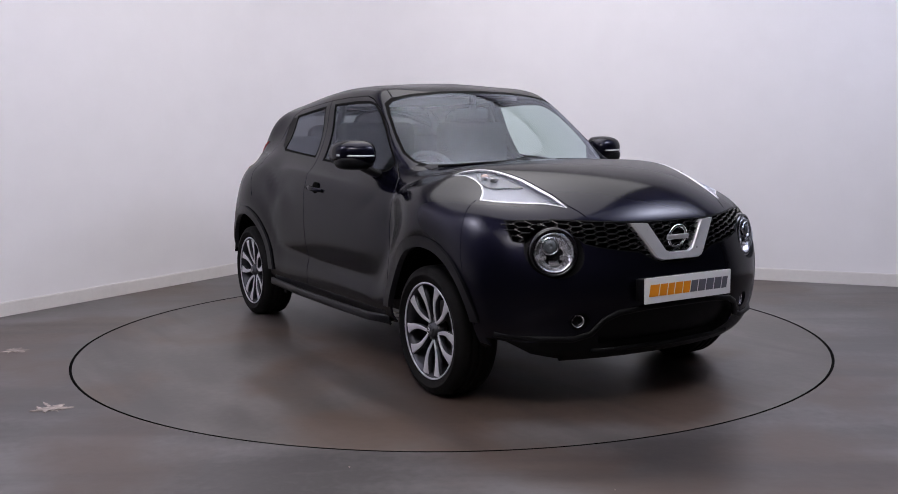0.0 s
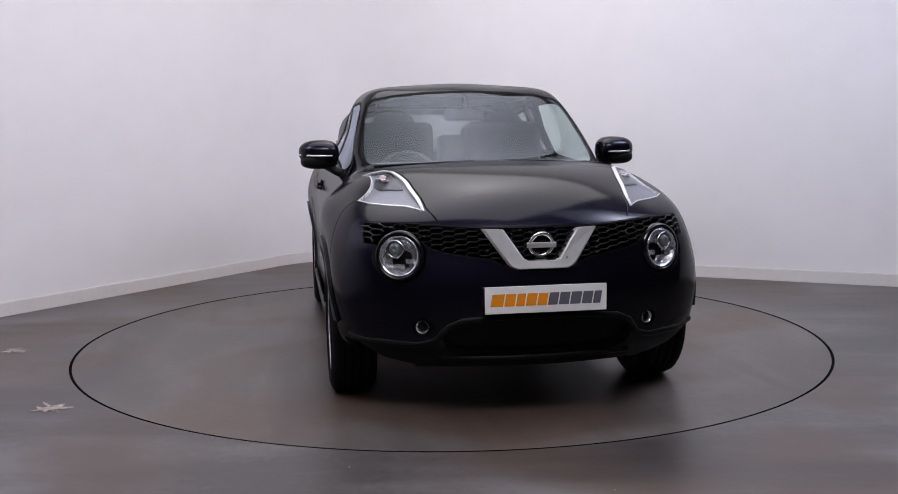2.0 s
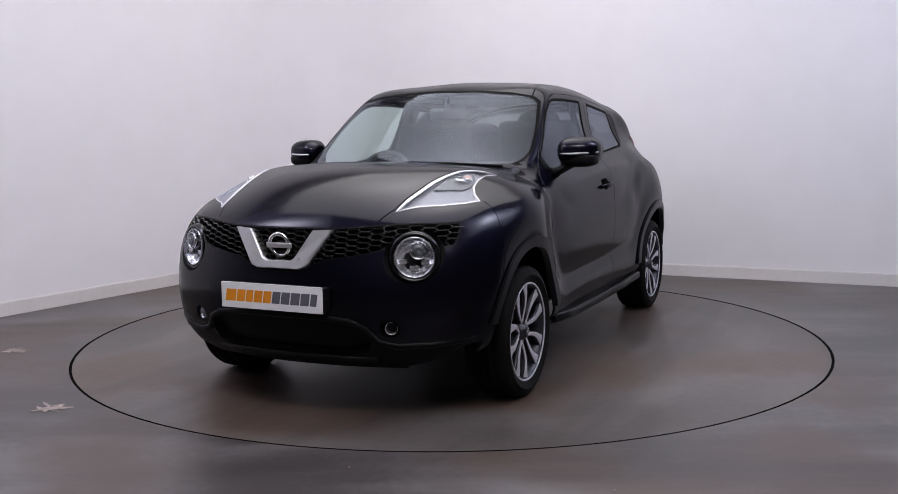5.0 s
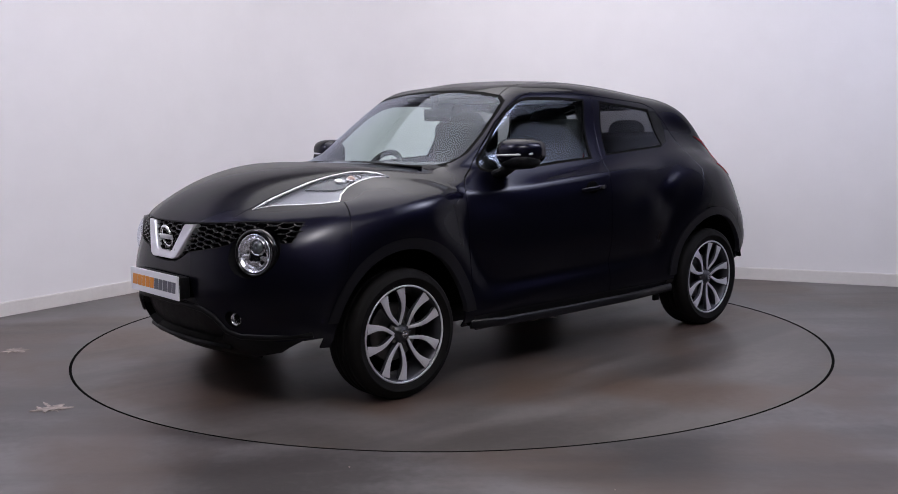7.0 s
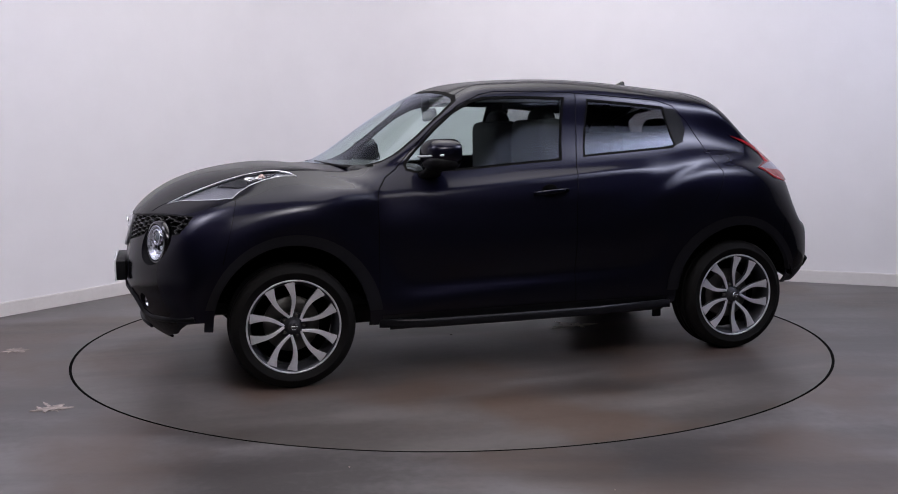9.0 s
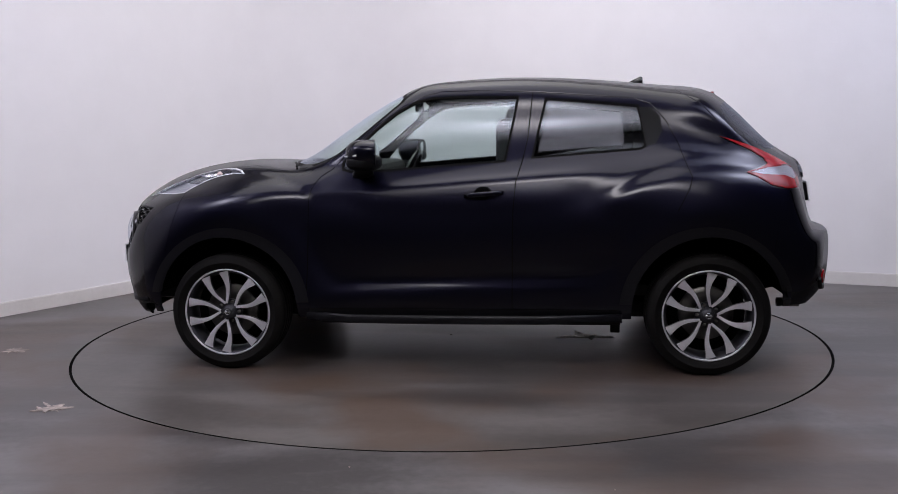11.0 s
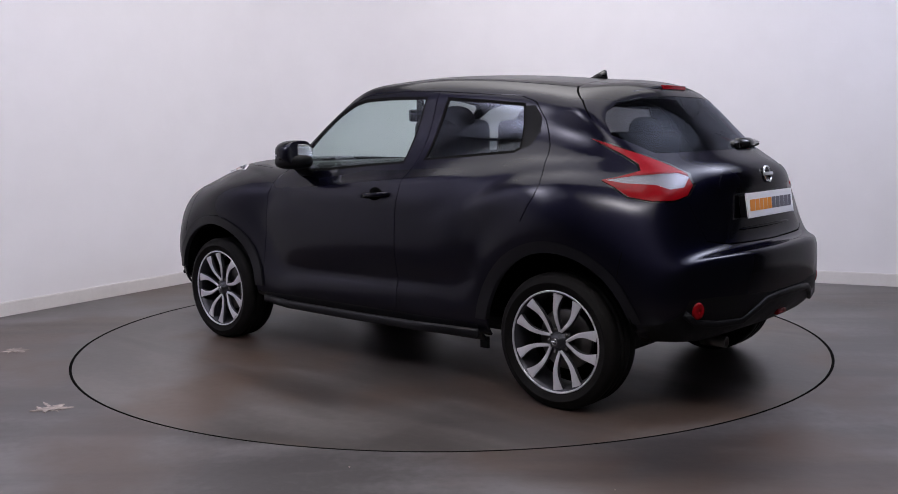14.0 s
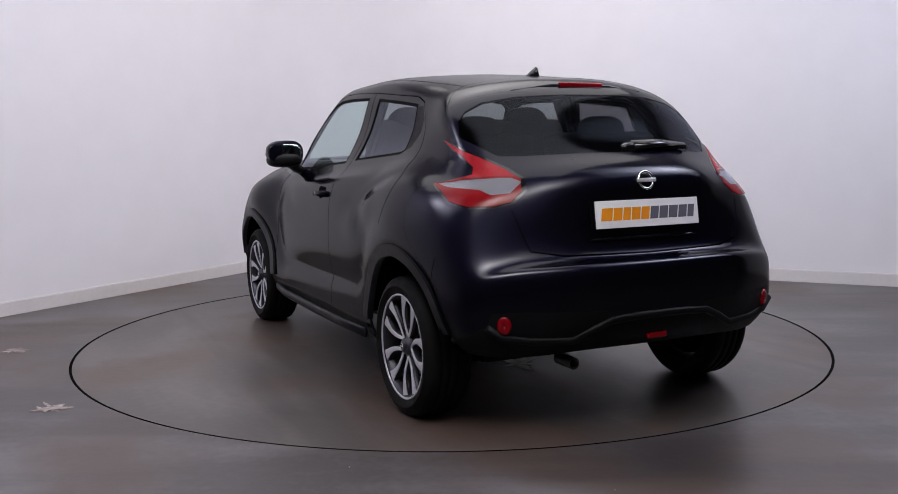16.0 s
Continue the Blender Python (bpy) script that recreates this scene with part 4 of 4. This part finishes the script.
for s in (1, -1):
    face = Vector((.90, .40 * s, .10)).normalized()
    m = Matrix.Translation((1.895, HEAD_Y * s, HEAD_Z)) @ face.to_track_quat("Y", "Z").to_matrix().to_4x4()
    lamp = part("headlamp", round_lamp(m, .087, s), REFLECTOR, car, "round chrome-lined headlamp")
    pr = lathe([(.002, .022), (.018, .019), (.029, .010), (.031, -.01), (.002, -.01)], 32)
    bmesh.ops.transform(pr, matrix=m @ Matrix.Translation((.018 * -s, -.004, .030)), verts=pr.verts)
    part("projector_lens", pr, plain("projector_glass", (.10, .11, .12), .05, coat=1), lamp, "grey projector lens")
    rg = lathe([(.031, .0), (.036, .012), (.041, .0), (.036, -.012)], 32)
    bmesh.ops.transform(rg, matrix=m @ Matrix.Translation((.018 * -s, .0, .030)), verts=rg.verts)
    part("projector_ring", rg, CHROME, lamp)
    for k, (a, c, w) in enumerate(((-.045, -.022, .036), (.0, -.045, .044), (.05, -.018, .034))):
        fl = box(w, .016, .022, (a, -.014, c), .005, Matrix.Rotation(radians(-8), 4, "X"))
        bmesh.ops.transform(fl, matrix=m, verts=fl.verts)
        part("reflector_facet", fl, REFLECTOR, lamp, smooth=False)
    rim = lathe([(.088, -.03), (.092, .006), (.106, .004), (.114, -.02), (.108, -.04)], 48)
    bmesh.ops.transform(rim, matrix=m, verts=rim.verts)
    part("headlamp_rim", rim, GLOSS, lamp, "gloss black rim")
    dome = lathe([(.002, .032), (.03, .030), (.06, .023), (.085, .011), (.096, .0)], 40, closed=False)
    bmesh.ops.transform(dome, matrix=m, verts=dome.verts)
    lens = part("lens", dome, CLEAR, lamp, "clear domed lens")
    lens.visible_shadow = False
    face = Vector((.93, .36 * s, 0)).normalized()
    m = Matrix.Translation((1.950, .503 * s, .420)) @ face.to_track_quat("Y", "Z").to_matrix().to_4x4()
    fog = part("fog_lamp", round_lamp(m, .028, s), REFLECTOR, car, "small round fog lamp")
    dome = lathe([(.002, .012), (.02, .009), (.034, .0)], 24, closed=False)
    bmesh.ops.transform(dome, matrix=m, verts=dome.verts)
    part("lens", dome, CLEAR, fog).visible_shadow = False
    # silver upper arm of the wing lamp along the bonnet's edge
    arm = []
    for x, y in LAMP[:9]:
        h = TREE.ray_cast(Vector((x, y + .006, 2)), Vector((0, 0, -1)))[0]
        arm.append((x, (y + .006) * s, h.z + .001))
    part("lamp_arm", sweep(arm, [.006, .013, .016, .016, .015, .014, .012, .010, .006], .007, (0, 0, 1)), SATIN, car, "silver upper arm of the wing lamp")
    # orange bulb and dark tray inside the wing lamp
    tray = bmesh.new()
    ps = [(1.585, .530), (1.485, .540), (1.372, .556), (1.300, .605), (1.36, .638), (1.44, .648), (1.490, .632), (1.520, .600), (1.561, .560)]
    tv = []
    for x, y in ps:
        h = TREE.ray_cast(Vector((x, y, 2)), Vector((0, 0, -1)))[0]
        tv.append(tray.verts.new((x, y * s, h.z - .008)))
    tray.faces.new(tv if s > 0 else tv[::-1])
    res = bmesh.ops.extrude_face_region(tray, geom=tray.faces[:])
    for v in res["geom"]:
        if isinstance(v, bmesh.types.BMVert):
            v.co.z -= .006
    bmesh.ops.recalc_face_normals(tray, faces=tray.faces[:])
    part("lamp_tray", tray, plain("smoked_reflector", (.035, .035, .04), .22, metal=.5), car, "smoked inner tray of the wing lamp", smooth=False)
    bl = lathe([(.002, .02), (.014, .016), (.02, .0), (.014, -.016), (.002, -.02)], 20)
    h = TREE.ray_cast(Vector((1.36, .60, 2)), Vector((0, 0, -1)))[0]
    bmesh.ops.translate(bl, vec=(1.37, .60 * s, h.z - .018), verts=bl.verts)
    part("indicator_bulb", bl, plain("amber_bulb", (.55, .40, .36), .2), car, "amber indicator bulb")
    for bx, by, br in ((1.43, .592, .024), (1.385, .612, .018)):
        cup = lathe([(.002, -.006), (br * .6, -.002), (br, .008), (br * 1.1, .006), (br * .7, -.008), (.002, -.012)], 20)
        h = TREE.ray_cast(Vector((bx, by, 2)), Vector((0, 0, -1)))[0]
        bmesh.ops.rotate(cup, verts=cup.verts, matrix=Matrix.Rotation(radians(75), 3, "X"))
        bmesh.ops.translate(cup, vec=(bx, by * s, h.z - .010), verts=cup.verts)
        part("reflector_cup", cup, REFLECTOR, car, "small bright reflector cup in the wing lamp")


# ---------------------------------------------------------------- wheels
def wheel_at(x, s, turn):
    """Axis along y, outer face towards +y; hub face at y = 0."""
    barrel = lathe([(.222, -.185), (.229, -.180), (.226, -.165), (.208, -.15), (.200, -.06), (.212, -.012), (.222, .004), (.229, .006), (.232, -.004), (.226, -.02), (.226, -.17)], 72)
    wh = part("wheel", barrel, ALLOY, car, "silver and dark grey alloy wheel with a black tyre")
    part("rim_lip", lathe([(.2215, .003), (.2235, .0075), (.2300, .0085), (.2320, .002)], 72), MACHINED, wh, "thin machined rim edge")
    tyre = [(.226, -.180), (.255, -.196), (.285, -.196), (.300, -.183), (.3070, -.165), (.3070, -.130), (.300, -.128), (.300, -.122), (.3080, -.120), (.3080, -.092), (.300, -.090), (.300, -.084), (.3080, -.082),
            (.3080, -.055), (.300, -.053), (.300, -.047), (.3070, -.045), (.3070, -.018), (.300, .000), (.287, .011), (.270, .016), (.268, .019), (.262, .019), (.260, .016), (.240, .012), (.230, .004)]
    part("tyre", lathe(tyre, 80), RUBBER, wh)
    part("brake_disc", lathe([(.04, -.085), (.135, -.085), (.138, -.09), (.138, -.105), (.04, -.105)], 40), STEEL, wh, "bare steel brake disc")
    back = lathe([(.02, -.115), (.2, -.12), (.2, -.13), (.02, -.13)], 32)
    part("back_plate", back, PIT, wh)
    hub = lathe([(.002, -.004), (.030, -.004), (.034, -.010), (.038, -.026), (.064, -.036), (.064, -.06), (.002, -.06)], 40)
    part("hub", hub, ALLOY, wh, "dark grey wheel hub")
    capb = lathe([(.002, .004), (.012, .004), (.020, .003), (.027, -.001), (.028, -.01), (.002, -.01)], 32)
    part("hub_cap", capb, ALLOY, wh)
    lg = join(lathe([(.016, .004), (.014, .0065), (.011, .004)], 24), box(.034, .003, .006, (0, .0055, 0), .001))
    part("cap_mark", lg, CHROME, wh)
    for k in range(5):
        a0 = radians(turn + 72 * k)
        for sg in (1, -1):
            pts, wid = [], []
            for i in range(11):
                u = (i / 10) ** 1.5
                r = .046 + u * .170
                v = min(1, u / .72)
                da = math.asin((.003 + .042 * math.sin(math.pi / 2 * v) + .007 * u) / r)
                a = a0 + sg * da
                pts.append((r * math.cos(a), -.022 + .019 * math.sin(u * math.pi / 2), r * math.sin(a)))
                wid.append(.013 + .013 * u + .026 * u ** 4)
            face = sweep(pts, wid, .006, (0, 1, 0))
            part("spoke", face, MACHINED, wh, "machined silver spoke face", smooth=False)
            rear = sweep([(p[0], p[1] - .017, p[2]) for p in pts], [w * .92 for w in wid], .028, (0, 1, 0))
            part("spoke_back", rear, ALLOY, wh, "dark grey back of the spoke")
        a = a0 + radians(36)
        nut = lathe([(.002, .002), (.008, .001), (.010, -.012), (.002, -.012)], 10)
        bmesh.ops.translate(nut, vec=(.052 * math.cos(a), -.026, .052 * math.sin(a)), verts=nut.verts)
        part("wheel_nut", nut, STEEL, wh)
    wh.matrix_basis = pose(x, .856 * s, .301, 0, 0, 0 if s > 0 else 180) @ Matrix.Diagonal((1.02, 1.0, 1.02, 1))
    return wh


# at zero turn a pair of spokes points along the wheel's own +x
wheel_at(AXLE, 1, 0)
wheel_at(-AXLE, 1, -36)
wheel_at(AXLE, -1, -20)
wheel_at(-AXLE, -1, 10)


# ---------------------------------------------------------------- underside, wheel wells and cabin
def dark(name, bm, label="", mat=TRIM, smooth=False):
    return part(name, bm, mat, car, label, smooth)


dark("underbody", box(2.9, 1.15, .10, (-.05, 0, .285), .03), "dark underside of the car")
# Solid dark blocks added inside the shell so that nothing shows through it.
dark("engine_bay_block", box(.95, .96, .52, (1.42, 0, .56), .08), "dark filler block added behind the grille")
dark("boot_block", box(.95, .98, .40, (-1.40, 0, .58), .08), "dark filler block added at the boot floor")
for x in (AXLE, -AXLE):
    for s in (1, -1):
        n = 24
        bm = bmesh.new()
        rows = []
        for k in range(n + 1):
            a = math.pi * (.07 + .86 * k / n)
            rows.append([bm.verts.new((x + .402 * math.cos(a), s * y, HUB_Z + .405 * math.sin(a))) for y in (.850, .50)])
        mid = [bm.verts.new((x, s * .50, HUB_Z)), ]
        for r1, r2 in zip(rows, rows[1:]):
            bm.faces.new((r1[0], r2[0], r2[1], r1[1]))
            bm.faces.new((r1[1], r2[1], mid[0]))
        dark("wheel_well", bm, "matt black wheel well liner", PIT)
dark("exhaust", lathe([(.020, -.06), (.025, -.06), (.026, .06), (.021, .06), (.02, .0)], 24), "", STEEL, True).matrix_basis = pose(-1.78, .33, .285, 0, 0, 90)
for s in (1, -1):
    dark("jacking_point", box(.05, .02, .06, (-.80, .78 * s, .225), .006), "black jacking bracket under the sill")
dark("rear_axle", box(.10, 1.3, .10, (-AXLE, 0, .25), .02))
dark("silencer", box(.22, .50, .12, (-1.56, .08, .35), .05), "", PIT)


def shell(rx, ry, rz, at, power=2.6, tilt=None):
    """A rounded shell, squarer than an ellipsoid."""
    bm = bmesh.new()
    bmesh.ops.create_uvsphere(bm, u_segments=32, v_segments=20, radius=1)
    for v in bm.verts:
        c = v.co
        k = (abs(c.x) ** power + abs(c.y) ** power + abs(c.z) ** power) ** (-1 / power)
        v.co = Vector((c.x * k * rx, c.y * k * ry, c.z * k * rz))
    if tilt:
        bmesh.ops.transform(bm, matrix=tilt, verts=bm.verts)
    bmesh.ops.translate(bm, vec=at, verts=bm.verts)
    return bm


def seat(x, y, w, back_h):
    st = part("seat", box(.50, w, .20, (x, y, .66), .06, seg=4), CLOTH, car, "dark cloth car seat")
    part("backrest", box(.16, w, back_h, (x - .30, y, .80 + back_h / 2 - .06), .06, Matrix.Rotation(radians(0), 4, "Y"), 4), CLOTH, st)
    return st


for y in (.36, -.36):
    st = seat(.05, y, .50, .58)
    part("headrest", shell(.06, .145, .12, (-.27, y, 1.27), 2.6), CLOTH, st)
    part("headrest_post", box(.012, .10, .12, (-.26, y, 1.17), .003), STEEL, st)
    rs = seat(-.72, y, .62, .50)
    part("headrest", shell(.055, .135, .085, (-1.03, y, 1.235), 2.8), CLOTH, rs)
dark("dashboard", box(.42, 1.30, .26, (.72, 0, .955), .07, seg=4), "black dashboard", CLOTH)
dark("parcel_shelf", box(.42, 1.05, .03, (-1.36, 0, 1.02), .01), "", CLOTH)
dark("cabin_floor", box(1.9, 1.30, .06, (-.15, 0, .40), .01), "", CLOTH)
for s in (1, -1):
    dark("door_card", box(1.50, .04, .50, (-.10, .715 * s, .72), .015), "dark inner door lining", CLOTH)
    pil = sweep([(-.335, .535 * s, 1.43), (-.325, .665 * s, 1.06)], .07, .03, (0, 1, 0))
    dark("inner_pillar", pil, "", CLOTH)
rim = bmesh.new()
n, k = 40, 10
grid = [[rim.verts.new(((.018 * math.sin(2 * math.pi * j / k)), (.185 + .018 * math.cos(2 * math.pi * j / k)) * math.cos(2 * math.pi * i / n), (.185 + .018 * math.cos(2 * math.pi * j / k)) * math.sin(2 * math.pi * i / n))) for j in range(k)] for i in range(n)]
for i in range(n):
    for j in range(k):
        rim.faces.new((grid[i][j], grid[(i + 1) % n][j], grid[(i + 1) % n][(j + 1) % k], grid[i][(j + 1) % k]))
wheel = dark("steering_wheel", rim, "black steering wheel", GLOSS, True)
part("wheel_boss", box(.05, .13, .10, (.02, 0, 0), .02), GLOSS, wheel)
part("wheel_bar", box(.02, .34, .03, (.02, 0, 0), .008), GLOSS, wheel)
wheel.matrix_basis = pose(.46, -.36, .965, 0, -25, 0)
mirror = dark("interior_mirror", box(.03, .24, .075, (.30, 0, 1.355), .016), "black interior mirror", GLOSS)
part("mirror_stalk", box(.05, .02, .09, (.325, 0, 1.42), .005), GLOSS, mirror)
dark("headliner", box(1.15, .80, .02, (-.36, 0, 1.455), .005), "pale roof lining", plain("roof_lining", (.35, .34, .33), .9))


# ---------------------------------------------------------------- mirrors, handles, wipers, aerial, trims
def hand(bm, s):
    return bm if s > 0 else mirrored(bm)


for s in (1, -1):
    mb = shell(.106, .112, .080, (0, 0, 0), 2.7)
    for v in mb.verts:
        t = (v.co.y + .108) / .216
        v.co.z = v.co.z * (1 - .16 * t) + .006 * t
        v.co.x -= .035 * t
        if v.co.x < -.045:
            v.co.x = -.045 - .035 * t + (v.co.x + .045) * .1
    bmesh.ops.translate(mb, vec=(.503, .870, 1.138), verts=mb.verts)
    mir = part("door_mirror", hand(mb, s), PAINT, car, "blue-black door mirror with a silver strip")
    low = shell(.090, .104, .045, (.495, .870, 1.098), 2.7)
    part("mirror_base", hand(low, s), TRIM, mir)
    strip = sweep([(.600, .800, 1.128), (.595, .86, 1.127), (.570, .93, 1.130), (.515, .978, 1.134)], [.006, .010, .012, .010], .012, (1, .4, 0))
    part("indicator_strip", hand(strip, s), SATIN, mir, "silver indicator strip")
    foot = sweep([(.53, .725, 1.02), (.52, .775, 1.04), (.51, .83, 1.075)], [.13, .10, .08], [.05, .045, .05], (0, 0, 1))
    part("mirror_foot", hand(foot, s), TRIM, mir)
    gl = shell(.004, .088, .054, (.432, .870, 1.138), 3.2)
    part("mirror_glass", hand(gl, s), plain("mirror_silver", (.85, .88, .9), .03, metal=1.0, vary=.01), mir, "mirror glass")
    hd = sweep([(-.022, .845, .918), (-.06, .866, .923), (-.12, .872, .928), (-.18, .868, .932), (-.222, .845, .934)], [.020, .024, .024, .024, .020], [.012, .014, .014, .014, .012], (0, 1, 0))
    part("door_handle", hand(hd, s), PAINT, car, "body-coloured pull handle")
    # Black shell laid on the door in place of the hollow's shade.
    cup = shell(.048, .010, .042, (-.118, .838, .925), 2.2)
    part("handle_recess_shade", hand(cup, s), PIT, car)
    # lower door moulding and sill blade
    sb = sweep([(.83, .845, .285), (.6, .862, .272), (.1, .866, .270), (-.4, .866, .272), (-.83, .868, .285)], .020, .045, (0, 0, 1))
    part("sill_blade", hand(sb, s), FLARE, car)
    # red reflector in the rear bumper
    fx = Vector((-.88, .47 * s, 0)).normalized()
    rf = lathe([(.0002, .010), (.026, .009), (.032, .004), (.034, -.02), (.002, -.02)], 28)
    bmesh.ops.transform(rf, matrix=Matrix.Translation((-1.866, .674 * s, .482)) @ fx.to_track_quat("Y", "Z").to_matrix().to_4x4() @ Matrix.Diagonal((.9, 1, 1.15, 1)), verts=rf.verts)
    part("reflector", rf, RED, car, "round red bumper reflector")
    # wipers
    wp = sweep([(.93, .60, 1.072), (.985, .35, 1.086), (1.01, .10, 1.094)] if s > 0 else [(1.01, -.08, 1.094), (.985, -.40, 1.084), (.93, -.60, 1.074)], .010, .014, (.4, 0, 1))
    part("wiper", wp, TRIM, car, "black windscreen wiper")


def tail_x(y, z):
    hit = TREE.ray_cast(Vector((-3, y, z)), Vector((1, 0, 0)))
    return hit[0].x if hit[0] else -1.7


# rear bumper: shelf lip and lower blade
curve = [(.735, .475), (.68, .430), (.56, .412), (.40, .408), (.31, .455), (.24, .484), (.12, .492), (0, .493)]
curve = [(-y, z) for y, z in curve] + curve[::-1][1:]
blade = sweep([(tail_x(y, z) - .006, y, z) for y, z in curve], .030, .022, (-1, 0, 0))
part("bumper_blade", blade, TRIM, car, "moulded lower edge of the rear bumper")
part("gate_lip", sweep([(tail_x(y, .797) - .004, y, .797) for y in (-.27, -.24, -.12, 0, .12, .24, .27)], [.004, .012, .014, .014, .014, .012, .004], .014, (-1, 0, 0)), PAINT, gate, "raised lip under the number plate")
part("rear_fog_lamp", box(.02, .10, .028, (tail_x(0, .395) - .004, 0, .395), .006), RED, car, "red rear fog lamp")
curve = [(.80, .36), (.66, .345), (.52, .340), (.45, .36), (.40, .425), (.34, .452), (.2, .466), (0, .468)]
curve = [(-y, z) for y, z in curve] + curve[::-1][1:]
blade = sweep([(nose_x(y, z) + .004, y, z) for y, z in curve], .026, .018, (1, 0, 0))
part("bumper_blade", blade, TRIM, car, "moulded lower edge of the front bumper")
lipb = sweep([(nose_x(y, .275) + .004, y, .275) for y in (-.42, -.25, -.1, 0, .1, .25, .42)], .022, .02, (1, 0, 0))
part("front_lip", lipb, TRIM, car)
# roof spoiler blade with brake light
edge = []
for y in (-.585, -.56, -.48, -.33, -.15, 0, .15, .33, .48, .56, .585):
    edge.append((-1.318 + .30 * (abs(y) / .6) ** 3 * .42, y, 1.462 - .135 * (abs(y) / .6) ** 2.6))
sp = sweep([(x, y, z - .012) for x, y, z in edge], [.015, .06, .12, .14, .14, .14, .14, .14, .12, .06, .015], .026, (0, 0, 1))
part("spoiler_blade", sp, PAINT, spoiler)
part("brake_light", box(.018, .235, .028, (-1.384, 0, 1.449), .006), RED, spoiler, "red high-level brake light")
# rear wiper
rw = part("rear_wiper", shell(.026, .055, .026, (-1.690, -.06, 1.165), 2.6), GLOSS, car, "gloss black rear wiper")
part("wiper_arm", sweep([(-1.70, -.06, 1.175), (-1.695, -.2, 1.182), (-1.668, -.37, 1.178)], [.055, .048, .016], [.036, .032, .012], (-.6, 0, .8)), GLOSS, rw)
part("wiper_blade", sweep([(-1.685, -.02, 1.150), (-1.690, -.2, 1.158), (-1.665, -.38, 1.168)], .010, .016, (-.6, 0, .8)), RUBBER, rw)
# aerial fin
fin = bmesh.new()
fv = [fin.verts.new(p) for p in ((-.90, -.014, 1.520), (-1.0, -.018, 1.512), (-1.0, .018, 1.512), (-.90, .014, 1.520), (-.985, -.004, 1.562), (-1.0, -.004, 1.558), (-1.0, .004, 1.558), (-.985, .004, 1.562))]
for q in ((0, 1, 5, 4), (1, 2, 6, 5), (2, 3, 7, 6), (3, 0, 4, 7), (4, 5, 6, 7), (0, 3, 2, 1)):
    fin.faces.new([fv[i] for i in q])
bmesh.ops.recalc_face_normals(fin, faces=fin.faces[:])
bmesh.ops.bevel(fin, geom=fin.edges[:], offset=.003, segments=2, affect="EDGES")
part("aerial", fin, GLOSS, car, "small black shark-fin aerial")


# ---------------------------------------------------------------- marks on the floor
def splash(name, x, y, r, n, label, parent=None, stretch=1.0, seed=1):
    """A thin crusted blotch with ragged arms."""
    rnd = random.Random(seed)
    z0 = DECK if parent else 0.0
    bm = bmesh.new()
    for arm in range(n):
        a = rnd.random() * 6.28
        l = r * (.35 + .65 * rnd.random())
        w = r * (.05 + .12 * rnd.random())
        ox, oy = (rnd.random() - .5) * r * .5, (rnd.random() - .5) * r * .5
        ring = []
        for k in range(9):
            t = 2 * math.pi * k / 9
            px, py = math.cos(t) * l * .6 * (.8 + .4 * rnd.random()) + l * .3, math.sin(t) * w * (.6 + .7 * rnd.random())
            ring.append((ox + (px * math.cos(a) - py * math.sin(a)) * stretch, oy + px * math.sin(a) + py * math.cos(a)))
        top = [bm.verts.new((x + u, y + v, z0 + .0022 + arm * .0001)) for u, v in ring]
        low = [bm.verts.new((x + u * 1.04, y + v * 1.04, z0 + .0003)) for u, v in ring]
        bm.faces.new(top)
        for k in range(9):
            bm.faces.new((low[k], low[(k + 1) % 9], top[(k + 1) % 9], top[k]))
    bmesh.ops.recalc_face_normals(bm, faces=bm.faces[:])
    ob = part(name, bm, SMEAR if parent else STAIN, parent, smooth=False)
    if not parent:
        tagged(ob, label, "stain", kind="stuff")
    return ob


splash("floor_stain", -1.85, -1.56, .10, 26, "dried pale splash on the concrete floor", seed=4)
splash("floor_stain", -2.585, -.34, .085, 16, "dried pale splash on the concrete floor", seed=9)
splash("floor_stain", -.387, -2.38, .010, 4, "tiny pale speck on the concrete floor", seed=2)
splash("floor_stain", .561, -2.64, .008, 4, "tiny pale speck on the concrete floor", seed=3)
splash("paint_smear", -.84, -.01, .15, 11, "", turntable, 1.3, seed=7)["label"] = "pale smear of paint, brightened against the car's shade"


# ---------------------------------------------------------------- what moves
TURN = [(0, -58.99), (0.2, -59.9), (0.5, -62.71), (1, -68.37), (1.5, -74.08), (2, -80.22), (2.5, -85.92), (3, -92.03), (3.5, -97.69), (4, -103.84), (4.5, -109.52),
        (5.0, -115.4), (5.5, -121.2), (6.0, -127.0), (6.5, -132.8), (7, -138.62), (7.5, -144.38), (8, -150.54), (8.5, -156.19), (9, -162.36),
        (9.5, -168.3), (10, -174.3), (10.5, -180.3), (11, -186.3), (11.5, -192.26), (12, -198.21), (12.5, -203.46), (13, -209.47), (13.5, -214.99), (14, -220.99),
        (14.5, -226.65), (15, -232.64), (15.5, -238.34), (16, -244.27)]
OFFSET = Matrix.Translation((-0.157, 0.069, 0))


def motions():
    walk(turntable, [(t, pose(0, 0, 0, 0, 0, a)) for t, a in TURN])
    walk(car, [(t, pose(0, 0, 0, 0, 0, a) @ OFFSET) for t, a in TURN])


motions()
